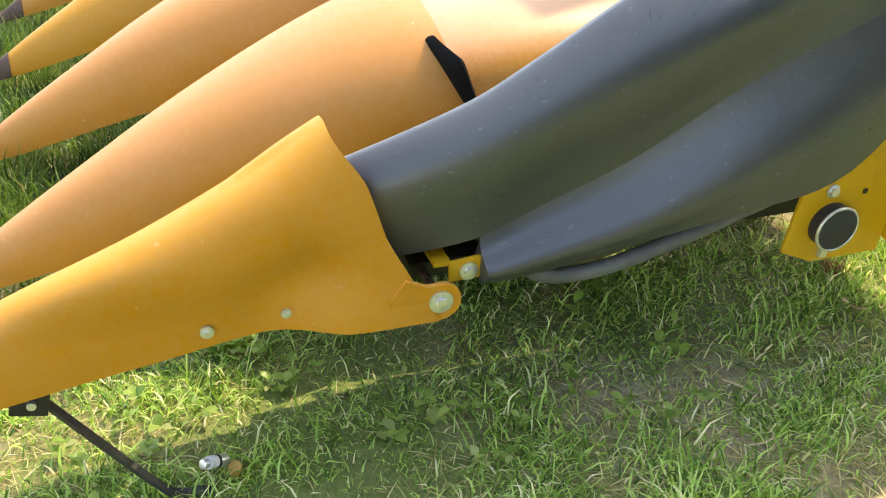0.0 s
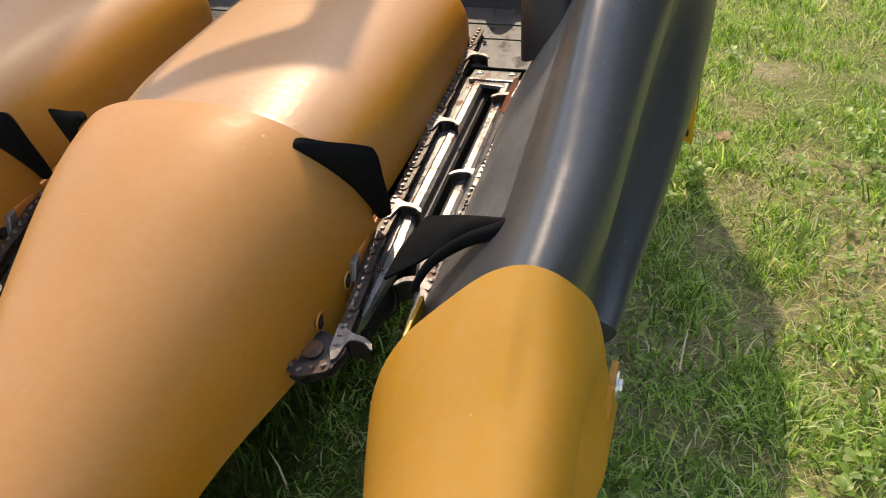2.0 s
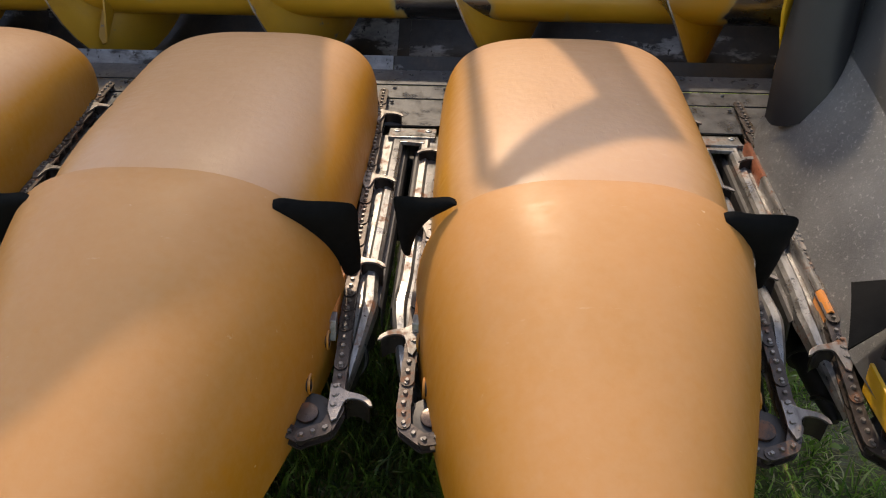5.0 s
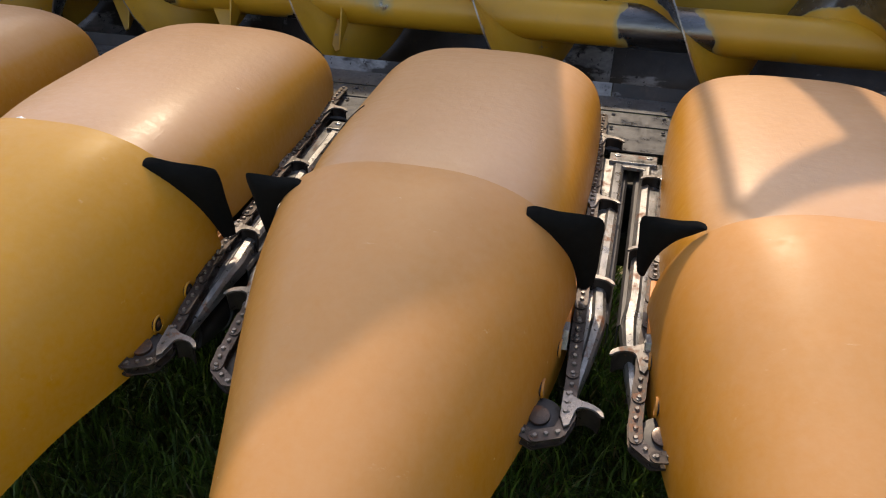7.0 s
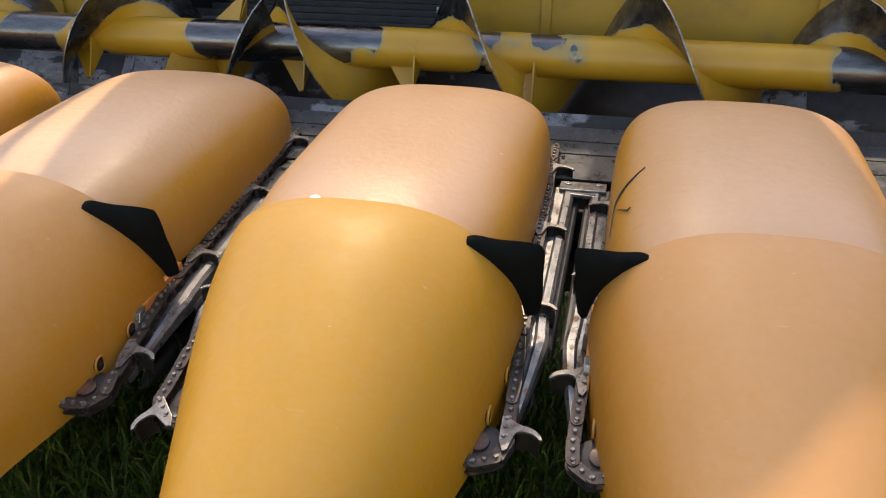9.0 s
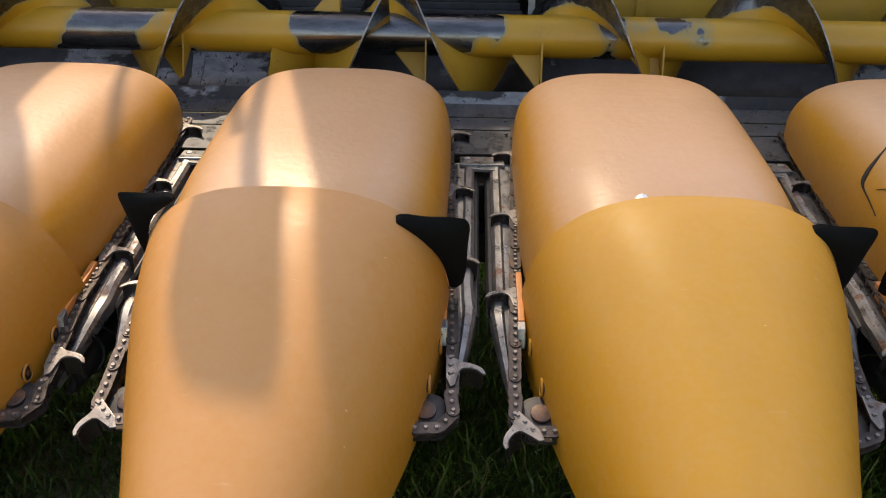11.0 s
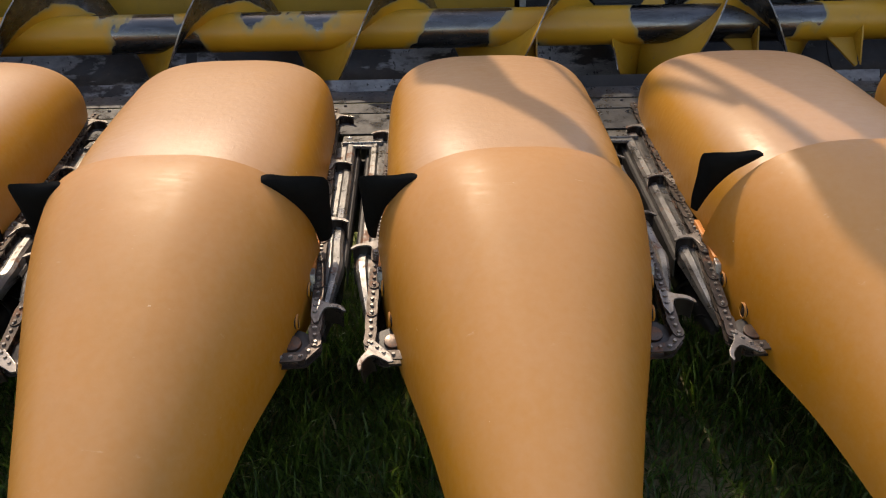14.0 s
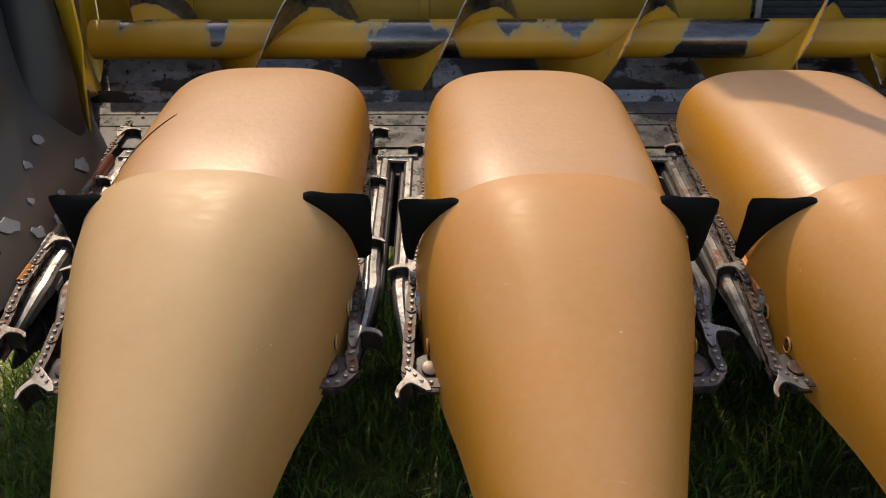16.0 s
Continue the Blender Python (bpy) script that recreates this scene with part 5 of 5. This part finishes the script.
def build_trough():
    prof = [(0.456, 0.606), (0.460, 0.585)] + [(AX_Y + 0.232 * math.cos(a), AX_Z + 0.235 * math.sin(a)) for a in np.linspace(3.75, 5.9, 14)] + [(0.935, 0.715), (0.980, 0.722)]
    trough = thing("auger_trough", (MIDDLE, 0, 0), "grimy black and bare steel auger trough", "trough")
    edges = np.linspace(0.76, 2 * MIDDLE - 0.76, 6)
    for a, b in zip(edges, edges[1:]):
        rows = [[(x - MIDDLE, y, z) for y, z in prof] for x in np.linspace(a - 0.0015, b + 0.0015, 8)]
        part("pan", shell(rows, -0.004), TROUGH, trough)
    for x in edges[1:-1]:
        bm = bmesh.new()
        rows = [[(x - MIDDLE + dx, y, z + 0.005) for y, z in prof[3:-2]] for dx in (0.02, 0.0, -0.02)]
        merge(bm, shell(rows, -0.003))
        part("seam_strap", bm, TROUGH, trough)
    for x0, x1 in ((0.79, -1.695), (-2.885, 2 * MIDDLE - 0.79)):
        bm = bmesh.new()
        box(bm, (x1, 0.985, 0.70), (x0, 0.993, 1.50), 0.002)
        ob = part("back_sheet", bm, WALLPAINT)
        tagged(ob, "dusty yellow painted back sheet behind the auger", "back sheet", "back sheets")
        for x in np.linspace(x0 - 0.35, x1 + 0.35, 3):
            b2 = bmesh.new()
            box(b2, (x - 0.018, 0.972, 0.72), (x + 0.018, 0.987, 1.48), 0.003)
            part("rib", b2, WALLPAINT, ob)
    # dark mouth of the feeder house
    ob = thing("feeder_house", (MIDDLE, 0, 0), "dark open feeder house mouth behind the auger", "feeder house")
    bm = bmesh.new()
    x0, x1 = -0.60, 0.595
    for lo, hi in (((x0 - 0.02, 0.996, 0.70), (x0, 2.4, 1.5)), ((x1, 0.996, 0.70), (x1 + 0.02, 2.4, 1.5)), ((x0, 0.996, 0.68), (x1, 2.4, 0.70)), ((x0, 2.4, 0.68), (x1, 2.42, 1.5)), ((x0, 0.996, 1.48), (x1, 2.4, 1.5))):
        box(bm, lo, hi)
    part("housing", bm, BLACK, ob)
    for k in range(6):
        bm = bmesh.new()
        y = 1.12 + 0.16 * k
        box(bm, (x0 + 0.06, y, 0.745), (x1 - 0.06, y + 0.028, 0.775), 0.003)
        part("slat", bm, STRAP, ob, "dark feeder chain slat")
    for x in (x0 + 0.10, 0.0, x1 - 0.10):
        bm = bmesh.new()
        for k in range(24):
            box(bm, (x - 0.012, 1.08 + 0.042 * k, 0.722), (x + 0.012, 1.105 + 0.042 * k, 0.748), 0.003)
        part("feeder_chain", bm, STRAP, ob, "dark feeder chain")
    for x in (x0 + 0.035, x1 - 0.035):
        bm = bmesh.new()
        box(bm, (x - 0.012, 1.0, 0.78), (x + 0.012, 1.02, 0.86), 0.002)
        part("latch", bm, ZINC, ob, "small bright latch")


build_auger()
build_trough()


# ---- the unseen combine that carries the header; it stands behind and above and throws the large shadows ----
def rounded(points, r=0.05, n=4):
    """An outline with its corners rounded off."""
    out, count = [], len(points)
    for i in range(count):
        p, a, b = Vector(points[i]), Vector(points[i - 1]), Vector(points[(i + 1) % count])
        u, v = (a - p), (b - p)
        k = min(r, u.length * 0.45, v.length * 0.45)
        s, e = p + u.normalized() * k, p + v.normalized() * k
        for t in np.linspace(0, 1, n):
            out.append(tuple((1 - t) ** 2 * s + 2 * t * (1 - t) * p + t * t * e))
    return out


def build_combine():
    ob = thing("combine_harvester", (0, 0, 0), "unseen yellow combine harvester that carries the header", "combine")
    bm = bmesh.new()
    box(bm, (MIDDLE - 1.5, 4.2, 0.9), (MIDDLE + 1.5, 9.0, 3.4), 0.08)
    part("body", bm, YELLOW, ob)
    bm = bmesh.new()
    box(bm, (MIDDLE - 0.62, 2.45, 0.72), (MIDDLE + 0.62, 4.3, 1.55), 0.02)
    part("feeder", bm, BLACK, ob)
    lift = 0.9
    sx, sy = SUN_FROM.x / SUN_FROM.z * lift, SUN_FROM.y / SUN_FROM.z * lift
    high = 3.2 + lift

    # unseen overhead flats, cut to the outlines of the shadows they throw
    def flat(name, points, r, mat, thick=0.03, label=""):
        bm = bmesh.new()
        prism(bm, rounded([(x + sx, y + sy) for x, y in points], r), high - thick, high, "z")
        return part(name, bm, mat, ob, label)
    flat("cab_roof", [(-1.173, 2.927), (-1.189, 1.789), (-1.085, 1.042), (-1.247, 0.799), (-1.438, 0.659), (-1.765, 0.621), (-1.763, 2.927)], 0.04, ROOF_HALF_SHADE, 0.04, "unseen part-clear cab roof that half-shades the hoods")
    flat("windscreen", [(-1.768, 2.927), (-1.77, 0.621), (-2.231, 0.574), (-2.515, 0.621), (-2.533, 2.927)], 0.004, CAB_HALF_SHADE, 0.04, "unseen flat windscreen sheet that half-shades one snout")
    flat("roof_edge", [(-2.538, 2.927), (-2.52, 0.621), (-2.789, 0.678), (-2.824, 1.015), (-2.883, 1.245), (-3.018, 1.778), (-3.063, 2.927)], 0.03, ROOF_HALF_SHADE, 0.04, "unseen part-clear roof edge that throws half shade")
    bm = bmesh.new()
    prism(bm, rounded([(-3.0 + sx, 2.0 + sy), (-1.5 + sx, 2.0 + sy), (-1.5 + sx, 3.8 + sy), (-3.0 + sx, 3.8 + sy)], 0.15), 1.9, high - 0.10, "z")
    part("cab", bm, GREY, ob, "dark glazed cab")
    flat("mirror", [(-3.055, 1.042), (-3.06, 0.778), (-2.998, 0.669), (-2.868, 0.659), (-2.853, 0.738), (-2.879, 1.015), (-2.923, 1.001)], 0.06, BLACK, 0.04, "unseen flat mirror head, cut to throw a shadow")
    flat("mirror_arm", [(-2.934, 1.015), (-3.002, 1.328), (-3.079, 1.831), (-3.119, 1.831), (-3.042, 1.328), (-2.984, 1.015)], 0.02, BLACK, 0.03, "unseen flat mirror arm, cut to throw a shadow")
    flat("hand_rail", [(-3.042, 1.353), (-3.194, 1.893), (-3.224, 1.893), (-3.072, 1.328)], 0.01, BLACK)
    flat("mirror", [(-3.443, 0.989), (-3.544, 1.17), (-3.672, 1.378), (-3.859, 1.591), (-3.874, 2.048), (-3.674, 2.048), (-3.61, 1.534), (-3.591, 1.413), (-3.483, 1.237), (-3.395, 1.042)], 0.03, BLACK, 0.04, "unseen flat mirror head, cut to throw a shadow")
    flat("hand_rail", [(-3.373, 1.245), (-3.396, 1.406), (-3.523, 1.942), (-3.503, 1.942), (-3.366, 1.406), (-3.343, 1.245)], 0.01, BLACK)
    flat("mirror", [(-0.542, 1.385), (-0.663, 1.942), (-0.48, 1.998), (-0.449, 1.578), (-0.403, 1.27), (-0.523, 1.22), (-0.644, 1.153), (-0.764, 1.076), (-0.799, 1.102), (-0.754, 1.153), (-0.663, 1.253)], 0.03, BLACK, 0.04, "unseen flat mirror head, cut to throw a shadow")
    flat("hand_rail", [(-0.853, 1.942), (-0.823, 1.942), (-0.784, 1.128), (-0.814, 1.128)], 0.01, BLACK)
    flat("mirror", [(-0.133, 1.942), (-0.13, 1.503), (-0.091, 1.413), (-0.022, 1.361), (0.059, 1.42), (0.057, 1.942)], 0.05, BLACK, 0.04, "unseen flat mirror head, cut to throw a shadow")
    flat("mirror_bracket", [(-3.878, 2.45), (0.072, 2.45), (0.072, 2.51), (-3.878, 2.51)], 0.01, BLACK, 0.03, "unseen long bracket joining the flat mirrors")
    for x0, y0 in ((-3.748, 2.05), (-3.178, 1.88), (-0.558, 2.01), (-0.038, 1.93), (-0.843, 1.93), (-3.518, 1.93)):
        flat("mirror_stay", [(x0 - 0.01, y0 - 0.04), (x0 + 0.01, y0 - 0.04), (x0 + 0.01, 2.47), (x0 - 0.01, 2.47)], 0.002, BLACK)
    for x in (-1.9, 1.9):
        bm = bmesh.new()
        disc(bm, (MIDDLE + x, 4.8, 0.92), (1, 0, 0), 0.92, 0.62, 0.08, 36)
        wheel = part("wheel", bm, RUBBER, ob)
        bm = bmesh.new()
        disc(bm, (MIDDLE + x + math.copysign(0.30, x), 4.8, 0.92), (1, 0, 0), 0.45, 0.06, 0.01, 28)
        part("rim", bm, YELLOW, wheel)
    return ob


build_combine()


# ---- unseen woods added beyond the lawn, which darken the low sky on that side ----
def build_woods():
    rng = np.random.RandomState(4)
    centres = [(rng.uniform(9, 18), y + rng.uniform(-1, 1), rng.uniform(3.0, 6.5), rng.uniform(2.0, 3.2)) for y in np.arange(-2, 34, 1.2)]
    pts = []
    for cx, cy, cz, r in centres:
        n = 1500
        d = rng.normal(size=(n, 3))
        d /= np.linalg.norm(d, axis=1, keepdims=True)
        pts.append(np.array((cx, cy, cz)) + d * (r * rng.uniform(0.55, 1.1, (n, 1))) * np.array((1, 1, 1.7)))
    pts = np.concatenate(pts)
    pts[:, 2] = np.abs(pts[:, 2])
    n = len(pts)
    u = rng.normal(size=(n, 3))
    u /= np.linalg.norm(u, axis=1, keepdims=True)
    w = np.cross(u, rng.normal(size=(n, 3)))
    w /= np.linalg.norm(w, axis=1, keepdims=True)
    size = rng.uniform(0.25, 0.6, (n, 1))
    v = np.stack([pts - u * size, pts + w * size * 0.6, pts + u * size, pts - w * size * 0.6], 1).reshape(-1, 3)
    data = bpy.data.meshes.new("far_woods")
    data.from_pydata(v.tolist(), [], np.arange(n * 4).reshape(-1, 4).tolist())
    data.materials.append(blade_material("tree_leaf", (0.016, 0.034, 0.008), (0.026, 0.052, 0.011), (0.045, 0.075, 0.018), (0.05, 0.07, 0.018), 0.1))
    tagged(new("far_woods", data), "unseen belt of leafy green trees that darkens the low sky", "woods", kind="stuff")


build_woods()
